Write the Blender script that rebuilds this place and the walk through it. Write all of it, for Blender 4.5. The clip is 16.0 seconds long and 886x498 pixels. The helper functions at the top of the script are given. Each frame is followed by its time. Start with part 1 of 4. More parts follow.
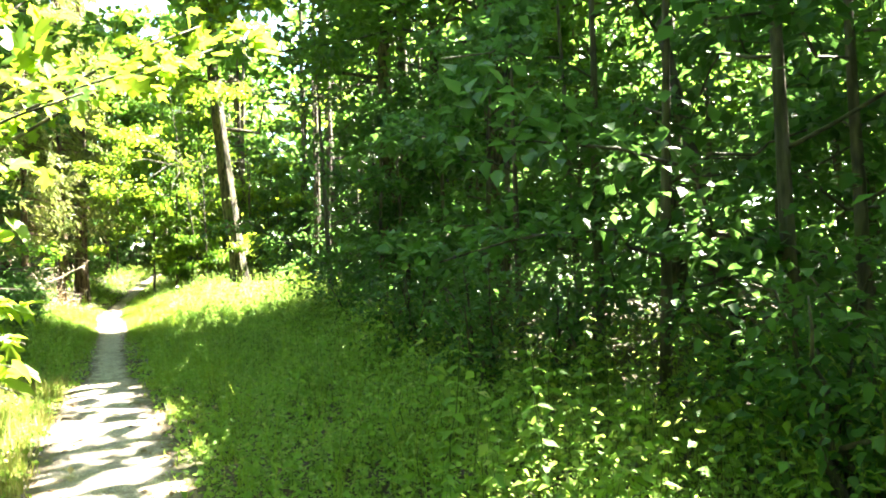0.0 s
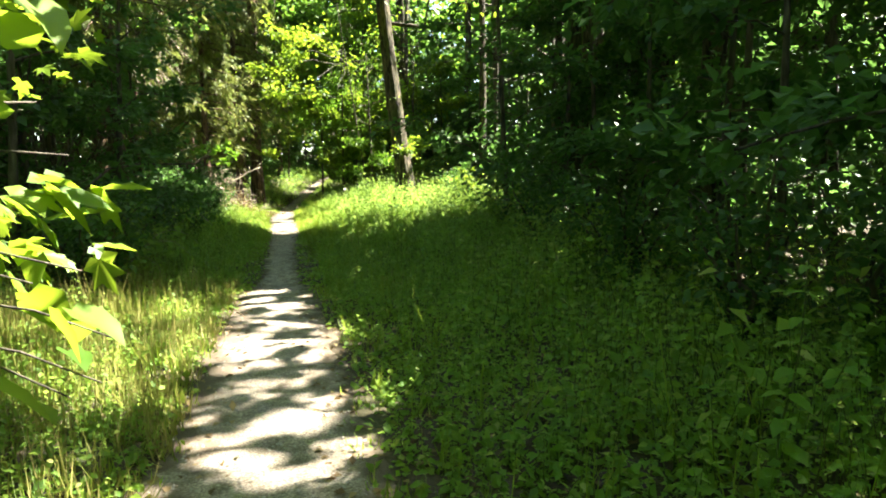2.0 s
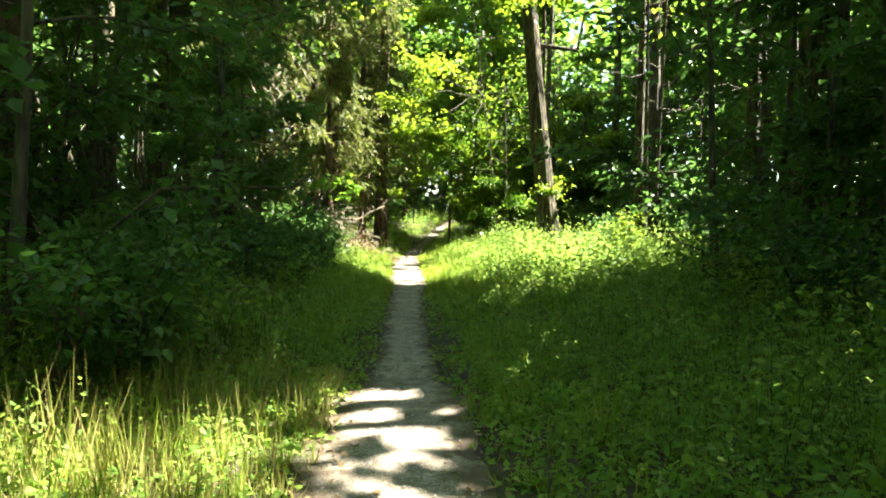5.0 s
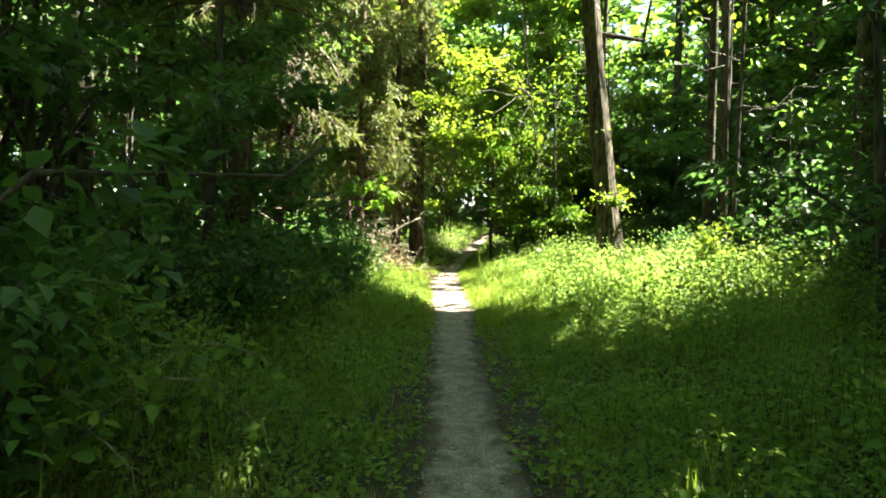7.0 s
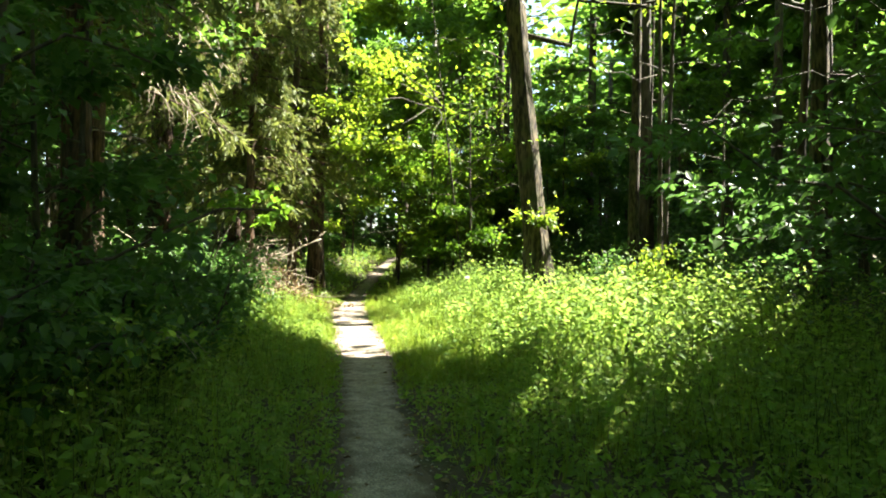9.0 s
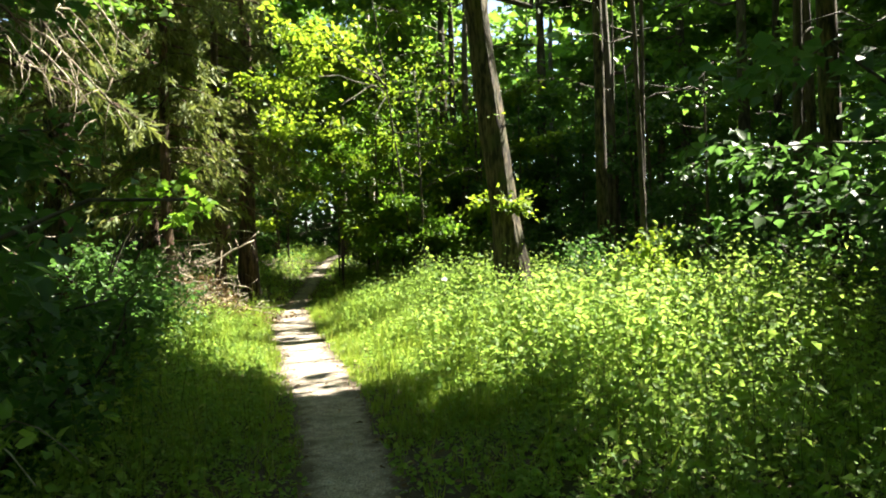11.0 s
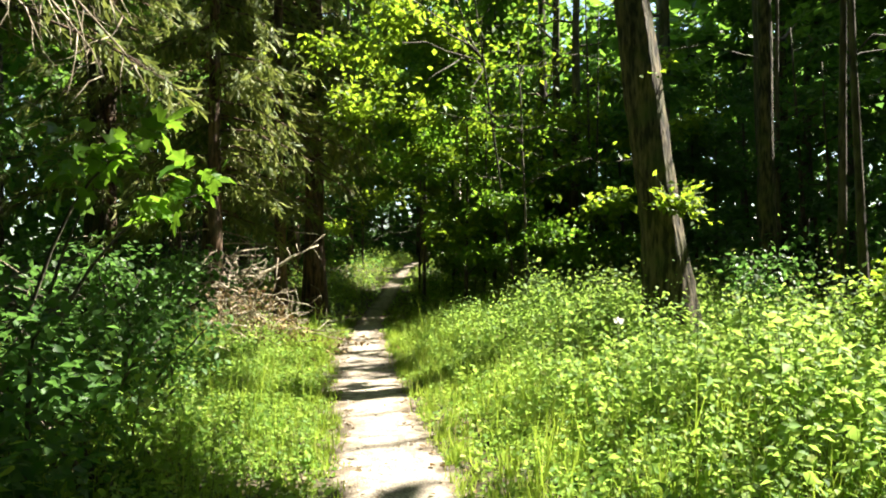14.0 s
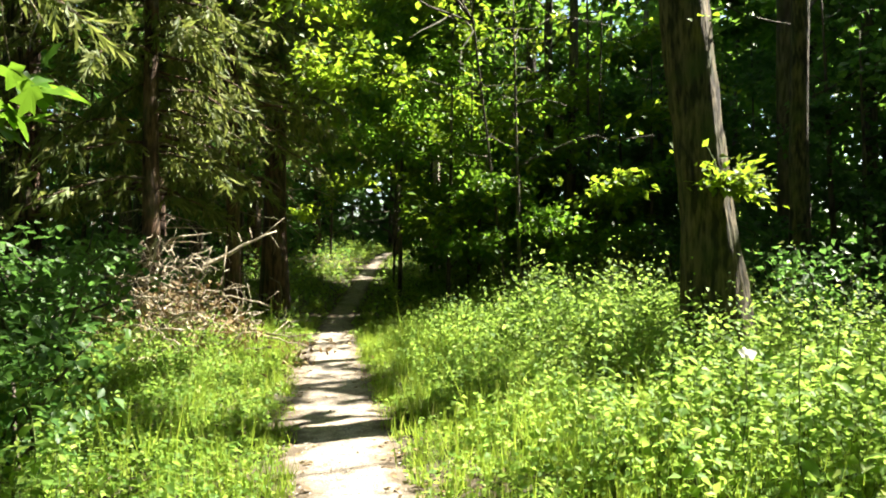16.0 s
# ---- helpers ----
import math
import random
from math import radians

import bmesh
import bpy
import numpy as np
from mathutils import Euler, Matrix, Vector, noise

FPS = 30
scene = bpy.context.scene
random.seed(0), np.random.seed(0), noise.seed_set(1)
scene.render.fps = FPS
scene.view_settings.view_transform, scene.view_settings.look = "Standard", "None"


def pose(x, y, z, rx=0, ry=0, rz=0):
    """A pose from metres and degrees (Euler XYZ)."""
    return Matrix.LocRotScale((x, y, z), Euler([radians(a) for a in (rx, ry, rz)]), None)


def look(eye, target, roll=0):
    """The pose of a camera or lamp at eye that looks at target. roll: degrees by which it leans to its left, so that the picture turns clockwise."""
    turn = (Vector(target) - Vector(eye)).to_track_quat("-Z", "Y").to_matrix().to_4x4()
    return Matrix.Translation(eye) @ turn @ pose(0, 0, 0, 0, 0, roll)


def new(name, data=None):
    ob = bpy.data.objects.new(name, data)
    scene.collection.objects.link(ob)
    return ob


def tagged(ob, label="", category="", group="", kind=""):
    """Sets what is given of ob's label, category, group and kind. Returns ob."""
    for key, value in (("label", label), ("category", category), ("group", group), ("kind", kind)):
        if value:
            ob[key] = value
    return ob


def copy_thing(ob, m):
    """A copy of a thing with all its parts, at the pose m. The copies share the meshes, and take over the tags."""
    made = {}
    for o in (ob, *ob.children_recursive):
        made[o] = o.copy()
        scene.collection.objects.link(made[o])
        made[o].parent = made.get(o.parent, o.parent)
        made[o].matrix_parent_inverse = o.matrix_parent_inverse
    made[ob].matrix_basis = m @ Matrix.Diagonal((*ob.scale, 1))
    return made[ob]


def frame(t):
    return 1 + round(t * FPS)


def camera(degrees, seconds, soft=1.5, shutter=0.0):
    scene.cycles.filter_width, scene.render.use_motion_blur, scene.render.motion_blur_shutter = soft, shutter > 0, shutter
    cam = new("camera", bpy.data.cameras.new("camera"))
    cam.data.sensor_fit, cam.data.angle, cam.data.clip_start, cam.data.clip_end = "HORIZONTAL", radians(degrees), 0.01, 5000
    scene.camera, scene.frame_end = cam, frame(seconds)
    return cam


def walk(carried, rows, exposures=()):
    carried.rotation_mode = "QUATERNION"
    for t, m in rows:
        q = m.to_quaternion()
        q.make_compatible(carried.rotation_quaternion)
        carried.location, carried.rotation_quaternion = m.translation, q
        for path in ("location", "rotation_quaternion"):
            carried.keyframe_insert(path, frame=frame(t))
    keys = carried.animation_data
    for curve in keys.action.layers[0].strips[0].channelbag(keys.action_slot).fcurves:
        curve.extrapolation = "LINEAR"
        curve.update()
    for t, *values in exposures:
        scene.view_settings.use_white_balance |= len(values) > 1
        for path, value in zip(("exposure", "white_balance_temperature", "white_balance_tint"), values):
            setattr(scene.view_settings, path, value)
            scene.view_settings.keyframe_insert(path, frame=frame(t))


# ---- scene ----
cam = camera(67.6, 16.0, soft=1.9)
PATH = [
    (0, (-0.948, 1.016, 1.465), (0.229, 2.633, 1.513), -1.7),
    (0.5, (-0.891, 1.379, 1.438), (0.244, 3.024, 1.352), -1.3),
    (1, (-0.794, 1.748, 1.402), (0.118, 3.528, 1.374), -1.0),
    (1.5, (-0.696, 2.155, 1.377), (0.054, 4.008, 1.303), 1.9),
    (2, (-0.619, 2.615, 1.374), (0.147, 4.45, 1.157), -0.8),
    (2.5, (-0.503, 3.087, 1.332), (0.044, 5.004, 1.161), 1.5),
    (3, (-0.463, 3.582, 1.315), (0.051, 5.508, 1.149), 1.4),
    (3.5, (-0.396, 4.126, 1.319), (0.034, 6.078, 1.247), 0.5),
    (3.7, (-0.354, 4.339, 1.331), (0.048, 6.298, 1.274), 1.5),
    (5.8, (-0.121, 6.852, 1.287), (0.325, 8.8, 1.195), 0.7),
    (6, (-0.093, 7.085, 1.282), (0.243, 9.056, 1.227), 2.0),
    (6.5, (-0.033, 7.691, 1.296), (0.314, 9.661, 1.293), 3.6),
    (7, (-0.01, 8.287, 1.312), (0.328, 10.258, 1.27), 1.4),
    (7.5, (0.068, 8.899, 1.317), (0.305, 10.885, 1.258), 3.6),
    (8, (0.103, 9.49, 1.326), (0.52, 11.445, 1.256), 1.9),
    (8.5, (0.194, 10.064, 1.322), (0.662, 12.008, 1.336), 0.8),
    (9, (0.257, 10.628, 1.33), (0.887, 12.526, 1.365), 1.4),
    (9.2, (0.268, 10.832, 1.327), (0.927, 12.72, 1.301), 0.7),
    (11.5, (0.587, 13.315, 1.435), (1.418, 15.134, 1.453), -1.9),
    (12, (0.668, 13.874, 1.456), (1.499, 15.693, 1.467), -2.5),
    (12.1, (0.682, 13.992, 1.461), (1.401, 15.857, 1.472), -1.5),
    (12.5, (0.797, 14.497, 1.492), (1.549, 16.351, 1.5), -1.1),
    (13, (0.937, 15.068, 1.515), (1.684, 16.923, 1.509), -1.8),
    (13.5, (1.144, 15.653, 1.54), (1.82, 17.535, 1.591), 0.1),
    (14, (1.239, 16.227, 1.528), (1.845, 18.133, 1.563), -0.5),
    (14.5, (1.349, 16.726, 1.518), (2.119, 18.572, 1.53), -1.4),
    (15, (1.434, 17.204, 1.525), (1.969, 19.131, 1.588), -0.5),
    (15.5, (1.528, 17.707, 1.512), (2.239, 19.576, 1.487), -1.7),
    (16, (1.628, 18.17, 1.529), (2.321, 20.046, 1.536), 0.2),
]
walk(cam, [(t, look(eye, aim, roll)) for t, eye, aim, roll in PATH],
     [(t, e + 2.62, 6850, 8) for t, e in ((0, 2.3), (0.5, 2.15), (1.0, 1.5), (1.5, 1.05), (2.0, 0.88), (3.5, 0.95), (6.0, 0.9), (9.0, 0.62), (11.5, 0.15), (13.0, 0.02), (16.0, 0.12))])

# ---- daylight: one summer sun, high over the walker's right ----
SUN_AZ, SUN_EL = radians(6), radians(52)
SUN = np.array([math.cos(SUN_EL) * math.cos(SUN_AZ), math.cos(SUN_EL) * math.sin(SUN_AZ), math.sin(SUN_EL)])
world = bpy.data.worlds.new("sky")
scene.world = world
world.use_nodes = True
sky = world.node_tree.nodes.new("ShaderNodeTexSky")
sky.sky_type, sky.sun_disc = "NISHITA", False
sky.sun_elevation, sky.sun_rotation = SUN_EL, math.pi / 2 - SUN_AZ
world.node_tree.links.new(sky.outputs[0], world.node_tree.nodes["Background"].inputs[0])
world.node_tree.nodes["Background"].inputs[1].default_value = 0.055
lamp = bpy.data.lights.new("sun", "SUN")
lamp.energy, lamp.angle, lamp.color = 5.0, radians(0.53), (1.0, 0.95, 0.86)
new("sun", lamp).matrix_world = look(tuple(SUN * 60), (0, 0, 0))


# ---- materials ----
def nodes_of(name):
    m = bpy.data.materials.new(name)
    m.use_nodes = True
    return m, m.node_tree, m.node_tree.nodes["Principled BSDF"]


def ramp(nt, source, stops):
    r = nt.nodes.new("ShaderNodeValToRGB")
    while len(r.color_ramp.elements) < len(stops):
        r.color_ramp.elements.new(0.5)
    for e, (at, c) in zip(r.color_ramp.elements, stops):
        e.position, e.color = at, (*c, 1)
    nt.links.new(source, r.inputs[0])
    return r.outputs[0]


def noise_of(nt, scale, detail=4.0, stretch=None):
    tc = nt.nodes.new("ShaderNodeTexCoord")
    n = nt.nodes.new("ShaderNodeTexNoise")
    n.inputs["Scale"].default_value, n.inputs["Detail"].default_value = scale, detail
    out = tc.outputs["Object"]
    if stretch:
        mp = nt.nodes.new("ShaderNodeMapping")
        mp.inputs["Scale"].default_value = stretch
        nt.links.new(out, mp.inputs[0])
        out = mp.outputs[0]
    nt.links.new(out, n.inputs["Vector"])
    return n.outputs["Fac"]


def mixed(nt, a, b, fac, how="MIX"):
    m = nt.nodes.new("ShaderNodeMix")
    m.data_type, m.blend_type = "RGBA", how
    for socket, v in ((m.inputs["Factor"], fac), (m.inputs["A"], a), (m.inputs["B"], b)):
        if isinstance(v, bpy.types.NodeSocket):
            nt.links.new(v, socket)
        else:
            socket.default_value = v if isinstance(v, float) else (*v, 1)
    return m.outputs["Result"]


def bumped(nt, bsdf, height, strength, distance):
    b = nt.nodes.new("ShaderNodeBump")
    b.inputs["Strength"].default_value, b.inputs["Distance"].default_value = strength, distance
    nt.links.new(height, b.inputs["Height"])
    nt.links.new(b.outputs[0], bsdf.inputs["Normal"])


def foliage(name, stops, through_colour, thin=0.4, rough=0.5):
    """Leaf blades: each leaf its own tint, patches of older and younger growth, light passing through."""
    m, nt, bsdf = nodes_of(name)
    geo = nt.nodes.new("ShaderNodeNewGeometry")
    tint = ramp(nt, geo.outputs["Random Per Island"], stops)
    patch = ramp(nt, noise_of(nt, 0.7, 3.0), [(0.3, (0.72, 0.78, 0.7)), (0.7, (1.18, 1.12, 1.0))])
    base = mixed(nt, tint, patch, 1.0, "MULTIPLY")
    nt.links.new(base, bsdf.inputs["Base Color"])
    bsdf.inputs["Roughness"].default_value = rough
    bsdf.inputs["Specular IOR Level"].default_value = 0.35
    tr = nt.nodes.new("ShaderNodeBsdfTranslucent")
    nt.links.new(mixed(nt, base, through_colour, 0.6), tr.inputs[0])
    mix = nt.nodes.new("ShaderNodeMixShader")
    mix.inputs[0].default_value = thin
    nt.links.new(bsdf.outputs[0], mix.inputs[1])
    nt.links.new(tr.outputs[0], mix.inputs[2])
    nt.links.new(mix.outputs[0], nt.nodes["Material Output"].inputs[0])
    return m


def bark(name, dark, light, moss, scale):
    m, nt, bsdf = nodes_of(name)
    ridges = noise_of(nt, scale, 6.0, (1, 1, 0.2))
    plates = noise_of(nt, scale * 0.45, 3.0, (1, 1, 0.25))
    ridges = mixed(nt, ridges, plates, 0.45)
    c = ramp(nt, ridges, [(0.43, dark), (0.59, light)])
    c = mixed(nt, c, moss, ramp(nt, noise_of(nt, 2.2, 5.0), [(0.5, (0, 0, 0)), (0.72, (0.8, 0.8, 0.8))]))
    nt.links.new(c, bsdf.inputs["Base Color"])
    bsdf.inputs["Roughness"].default_value = 0.92
    bumped(nt, bsdf, ridges, 1.0, 0.05)
    return m


def earth(name, stops, grain_scale, grain, rough=0.95):
    m, nt, bsdf = nodes_of(name)
    c = ramp(nt, noise_of(nt, 1.3, 6.0), stops)
    g = noise_of(nt, grain_scale, 5.0)
    c = mixed(nt, c, ramp(nt, g, grain), 1.0, "MULTIPLY")
    nt.links.new(c, bsdf.inputs["Base Color"])
    bsdf.inputs["Roughness"].default_value = rough
    bumped(nt, bsdf, g, 0.8, 0.02)
    return m


LEAF_CANOPY = foliage("canopy_leaf", [(0.0, (0.035, 0.085, 0.012)), (0.5, (0.055, 0.125, 0.016)), (1.0, (0.10, 0.19, 0.035))], (0.24, 0.46, 0.055), 0.45)
LEAF_MAPLE = foliage("maple_leaf", [(0.0, (0.05, 0.12, 0.016)), (0.6, (0.085, 0.175, 0.022)), (1.0, (0.17, 0.27, 0.03))], (0.42, 0.58, 0.04), 0.52)
LEAF_BEECH = foliage("beech_leaf", [(0.0, (0.05, 0.13, 0.016)), (0.6, (0.08, 0.18, 0.02)), (1.0, (0.14, 0.25, 0.03))], (0.28, 0.52, 0.04), 0.5, 0.42)
LEAF_SHRUB = foliage("shrub_leaf", [(0.0, (0.03, 0.085, 0.02)), (0.6, (0.05, 0.125, 0.025)), (1.0, (0.09, 0.17, 0.045))], (0.18, 0.38, 0.075), 0.42)
LEAF_HERB = foliage("herb_leaf", [(0.0, (0.08, 0.18, 0.03)), (0.55, (0.145, 0.28, 0.045)), (0.9, (0.25, 0.37, 0.06)), (1.0, (0.38, 0.38, 0.13))], (0.46, 0.66, 0.12), 0.52, 0.6)
GRASS = foliage("grass_blade", [(0.0, (0.10, 0.18, 0.02)), (0.6, (0.18, 0.28, 0.03)), (0.9, (0.26, 0.34, 0.045)), (1.0, (0.42, 0.37, 0.16))], (0.42, 0.56, 0.07), 0.45)
STRAW = foliage("dry_grass_blade", [(0.0, (0.12, 0.17, 0.03)), (0.5, (0.22, 0.24, 0.06)), (1.0, (0.40, 0.34, 0.16))], (0.45, 0.42, 0.12), 0.4)
NEEDLES = foliage("spruce_needles", [(0.0, (0.06, 0.095, 0.025)), (0.6, (0.13, 0.175, 0.045)), (1.0, (0.28, 0.29, 0.10))], (0.34, 0.40, 0.09), 0.38, 0.6)
LITTER = foliage("dead_leaf", [(0.0, (0.06, 0.04, 0.02)), (0.5, (0.17, 0.115, 0.06)), (1.0, (0.33, 0.26, 0.14))], (0.25, 0.14, 0.05), 0.15, 0.8)
BARK_OAK = bark("oak_bark", (0.016, 0.013, 0.009), (0.125, 0.10, 0.058), (0.055, 0.07, 0.022), 24)
BARK_SPRUCE = bark("spruce_bark", (0.035, 0.02, 0.013), (0.16, 0.095, 0.06), (0.08, 0.08, 0.05), 22)
BARK_GREY = bark("smooth_grey_bark", (0.04, 0.032, 0.024), (0.125, 0.105, 0.08), (0.06, 0.065, 0.03), 18)
BARK_PALE = bark("pale_bark", (0.28, 0.24, 0.19), (0.60, 0.55, 0.46), (0.16, 0.14, 0.10), 6)
DEADWOOD = bark("bare_grey_wood", (0.16, 0.125, 0.085), (0.42, 0.37, 0.28), (0.25, 0.22, 0.14), 14)
STEM = bark("green_stem", (0.06, 0.10, 0.02), (0.12, 0.16, 0.04), (0.12, 0.10, 0.04), 20)
SOIL = earth("forest_soil", [(0.3, (0.035, 0.028, 0.017)), (0.5, (0.07, 0.052, 0.03)), (0.7, (0.045, 0.06, 0.018))], 38, [(0.3, (0.5, 0.5, 0.5)), (0.7, (1.25, 1.2, 1.1))])
def gravel():
    """Trodden sandy gravel: grit, darker patches at random, earth worked in from the sides."""
    m, nt, bsdf = nodes_of("trodden_gravel")
    c = ramp(nt, noise_of(nt, 1.1, 6.0), [(0.32, (0.20, 0.175, 0.145)), (0.5, (0.34, 0.305, 0.26)), (0.68, (0.27, 0.23, 0.185))])
    c = mixed(nt, c, ramp(nt, noise_of(nt, 9.0, 5.0), [(0.3, (0.55, 0.52, 0.47)), (0.65, (1.12, 1.1, 1.08))]), 1.0, "MULTIPLY")
    grit = noise_of(nt, 75, 4.0)
    c = mixed(nt, c, ramp(nt, grit, [(0.35, (0.5, 0.48, 0.45)), (0.6, (1.15, 1.13, 1.1)), (0.75, (1.6, 1.58, 1.5))]), 1.0, "MULTIPLY")
    rim = nt.nodes.new("ShaderNodeAttribute")
    rim.attribute_name = "rim"
    fray = nt.nodes.new("ShaderNodeMath")
    fray.operation = "MULTIPLY_ADD"
    nt.links.new(noise_of(nt, 5.0, 6.0), fray.inputs[0])
    fray.inputs[1].default_value = 0.9
    nt.links.new(rim.outputs["Fac"], fray.inputs[2])
    c = mixed(nt, c, (0.085, 0.062, 0.038), ramp(nt, fray.outputs[0], [(0.72, (0, 0, 0)), (0.92, (0.9, 0.9, 0.9))]))
    nt.links.new(c, bsdf.inputs["Base Color"])
    bsdf.inputs["Roughness"].default_value = 0.95
    bumped(nt, bsdf, grit, 0.6, 0.015)
    return m


GRAVEL = gravel()
STONE = earth("pebble_stone", [(0.3, (0.22, 0.20, 0.18)), (0.7, (0.42, 0.39, 0.34))], 30, [(0.3, (0.7, 0.7, 0.7)), (0.7, (1.1, 1.1, 1.1))], 0.8)
PETAL = foliage("white_petal", [(0.0, (0.75, 0.75, 0.72)), (1.0, (0.82, 0.82, 0.8))], (0.8, 0.8, 0.75), 0.3)

# ---- the lie of the land ----
TRAIL_Y = np.array([-40, -4, 1, 5.5, 7.4, 8.5, 10.4, 12, 13.2, 15, 16.5, 19.2, 21.5, 23.3, 25.4, 29, 33, 37, 41, 46, 52, 60, 90])
TRAIL_X = np.array([-6, -1.7, -0.95, -0.25, 0.05, 0.24, 0.53, 0.82, 1.02, 1.30, 1.56, 2.08, 2.45, 2.68, 3.0, 3.65, 4.7, 6.0, 7.35, 9.2, 12.0, 16, 31])
FINE_Y = np.arange(-40, 90, 0.25)
FINE_X = np.convolve(np.pad(np.interp(FINE_Y, TRAIL_Y, TRAIL_X), 4, mode="edge"), np.ones(9) / 9, mode="valid")


def trail(y):
    return np.interp(y, FINE_Y, FINE_X)


def half_width(y):
    return np.interp(y, [-5, 5, 8, 10.2, 11.4, 13, 16, 18, 21, 25, 29, 31.5, 36, 60], [0.46, 0.48, 0.52, 0.44, 0.28, 0.25, 0.27, 0.33, 0.40, 0.45, 0.46, 0.36, 0.26, 0.20])


def smooth(a, b, v):
    u = np.clip((v - a) / (b - a), 0, 1)
    return u * u * (3 - 2 * u)


def height(x, y):
    """Level where one walks at first, then a gentle rise ahead; low banks and hummocks beside the trail."""
    x, y = np.asarray(x, float), np.asarray(y, float)
    s = np.abs(x - trail(y))
    away = smooth(0.6, 2.5, s)
    bumps = 0.05 * np.sin(x * 1.3 + 0.7 * y) + 0.04 * np.sin(2.1 * y - 0.9 * x) + 0.03 * np.sin(3.7 * x + 2.9 * y)
    return 1.5 * smooth(29, 50, y) + away * (bumps + 0.06) + 0.25 * smooth(4, 14, s)


def sky_wedge(p, rng):
    """Drops a quarter of the foliage above 6 m in a wedge fitted to the camera's view of sky."""
    az = np.degrees(np.arctan2(p[:, 0], p[:, 1] - 10))
    return ~((az > 24) & (az < 29) & (p[:, 2] > 6) & (rng.random(len(p)) > 0.75))


def in_poly(x, y, poly):
    inside = np.zeros(len(x), bool)
    for (x0, y0), (x1, y1) in zip(poly, poly[1:] + poly[:1]):
        cross = ((y0 > y) != (y1 > y)) & (x < (x1 - x0) * (y - y0) / (y1 - y0 + 1e-9) + x0)
        inside ^= cross
    return inside


# Clearings cut in the leaf canopy so sun reaches chosen ground, by that ground, and how much foliage hangs in each.
GLADE = [(1.5, 19.8), (2.5, 19.3), (3.2, 17.6), (4.4, 16.0), (6.8, 16.7), (8.6, 18.8), (9.8, 22.3), (9.0, 27.0), (7.2, 29.4), (4.5, 30.6), (2, 29.8), (0.1, 29.0), (0.2, 26.6), (1.5, 24.6)]
VERGE = [(-1.5, 3.6), (0.4, 4.6), (0.9, 6.5), (1.2, 9.3), (1.2, 10.9), (0.2, 11.1), (-0.8, 10.0), (-1.5, 9.8)]
BANK = [(-5, 3.4), (-1.5, 3.6), (-1.5, 9.8), (-4.2, 9.6)]
THICKET = [(1.2, 1.0), (9, 0.0), (9, 13), (4.5, 13.5), (1.6, 10.5)]
BEND = [(5.5, 39.5), (11, 41.5), (14.5, 49), (9, 51), (5.5, 44)]
DAPPLE = [(1.7, 12.9), (3.3, 13.4), (5.2, 15.2), (3.4, 17.4), (2.3, 16.6)]
SIDE = [(8, 8), (16, 7), (17, 16), (10, 16)]
GAPS = [(GLADE, 0.4, 0.02, 3.0), (DAPPLE, 0.6, 0.3, 3.0), (VERGE, 0.3, 0.08, 3.0), (BANK, 0.3, 0.22, 3.0), (BEND, 1.4, 0.12, 2.5), (THICKET, 1.0, 0.62, 5.5), (SIDE, 2.0, 0.5, 7.5)]
# Columns emptied of leaves towards the sun, so chosen foliage is lit.
SHAFTS = [((0.9, 26.2, 4.3), 1.3, 0.0), ((4.9, 28.6, 6.4), 2.4, 0.0), ((7.2, 23.0, 7.4), 1.7, 0.0), ((6.6, 23.6, 2.3), 0.5, 0.0), ((0.9, 20.4, 2.05), 0.65, 0.0), ((7.0, 33.5, 4.2), 1.5, 0.15), ((-0.3, 24.8, 4.8), 1.0, 0.0), ((5.4, 12.0, 3.8), 1.1, 0.25), ((7.8, 16.4, 5.2), 1.4, 0.3), ((9.0, 19.0, 6.4), 1.2, 0.35),
          ((6.6, 31.8, 4.4), 1.9, 0.1), ((-4.5, 16.5, 4.5), 1.6, 0.25), ((-3.0, 17.8, 3.9), 1.6, 0.1), ((-3.6, 13.0, 4.2), 1.5, 0.25), ((-5.6, 20.0, 5.0), 1.6, 0.3), ((-0.2, 15.7, 0.6), 0.8, 0.1), ((-0.8, 11.6, 0.5), 0.55, 0.3), ((1.9, 3.7, 0.8), 0.9, 0.15), ((-0.9, 4.4, 2.3), 1.2, 0.05)]


def lets_sun_and_view_in(p, rng, clear=1.35):
    """Which of the leaves at p are kept: few in the cut clearings, none before the dead boughs or over the trail at
    head height.
    """
    keep = np.ones(len(p), bool)
    for poly, level, share, above in GAPS:
        g = p - SUN * ((p[:, 2] - level) / SUN[2])[:, None]
        keep &= ~(in_poly(g[:, 0], g[:, 1], poly) & (p[:, 2] > above) & (rng.random(len(p)) > share))
    for q, r, share in SHAFTS:
        d = p - np.array(q)
        along = d @ SUN
        off = np.linalg.norm(d - along[:, None] * SUN, axis=1)
        keep &= ~((along > 1.6) & (off < r) & (rng.random(len(p)) > share))
    # Leaf-free box fitted to the camera's view, so the dead boughs show.
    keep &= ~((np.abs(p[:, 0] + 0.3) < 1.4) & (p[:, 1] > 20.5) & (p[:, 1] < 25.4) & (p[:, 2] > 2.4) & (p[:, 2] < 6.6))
    keep &= ~((np.abs(p[:, 0] - trail(p[:, 1])) < clear) & (p[:, 2] < (2.8 if clear > 0.5 else 1.85) + height(p[:, 0], p[:, 1])))
    return keep


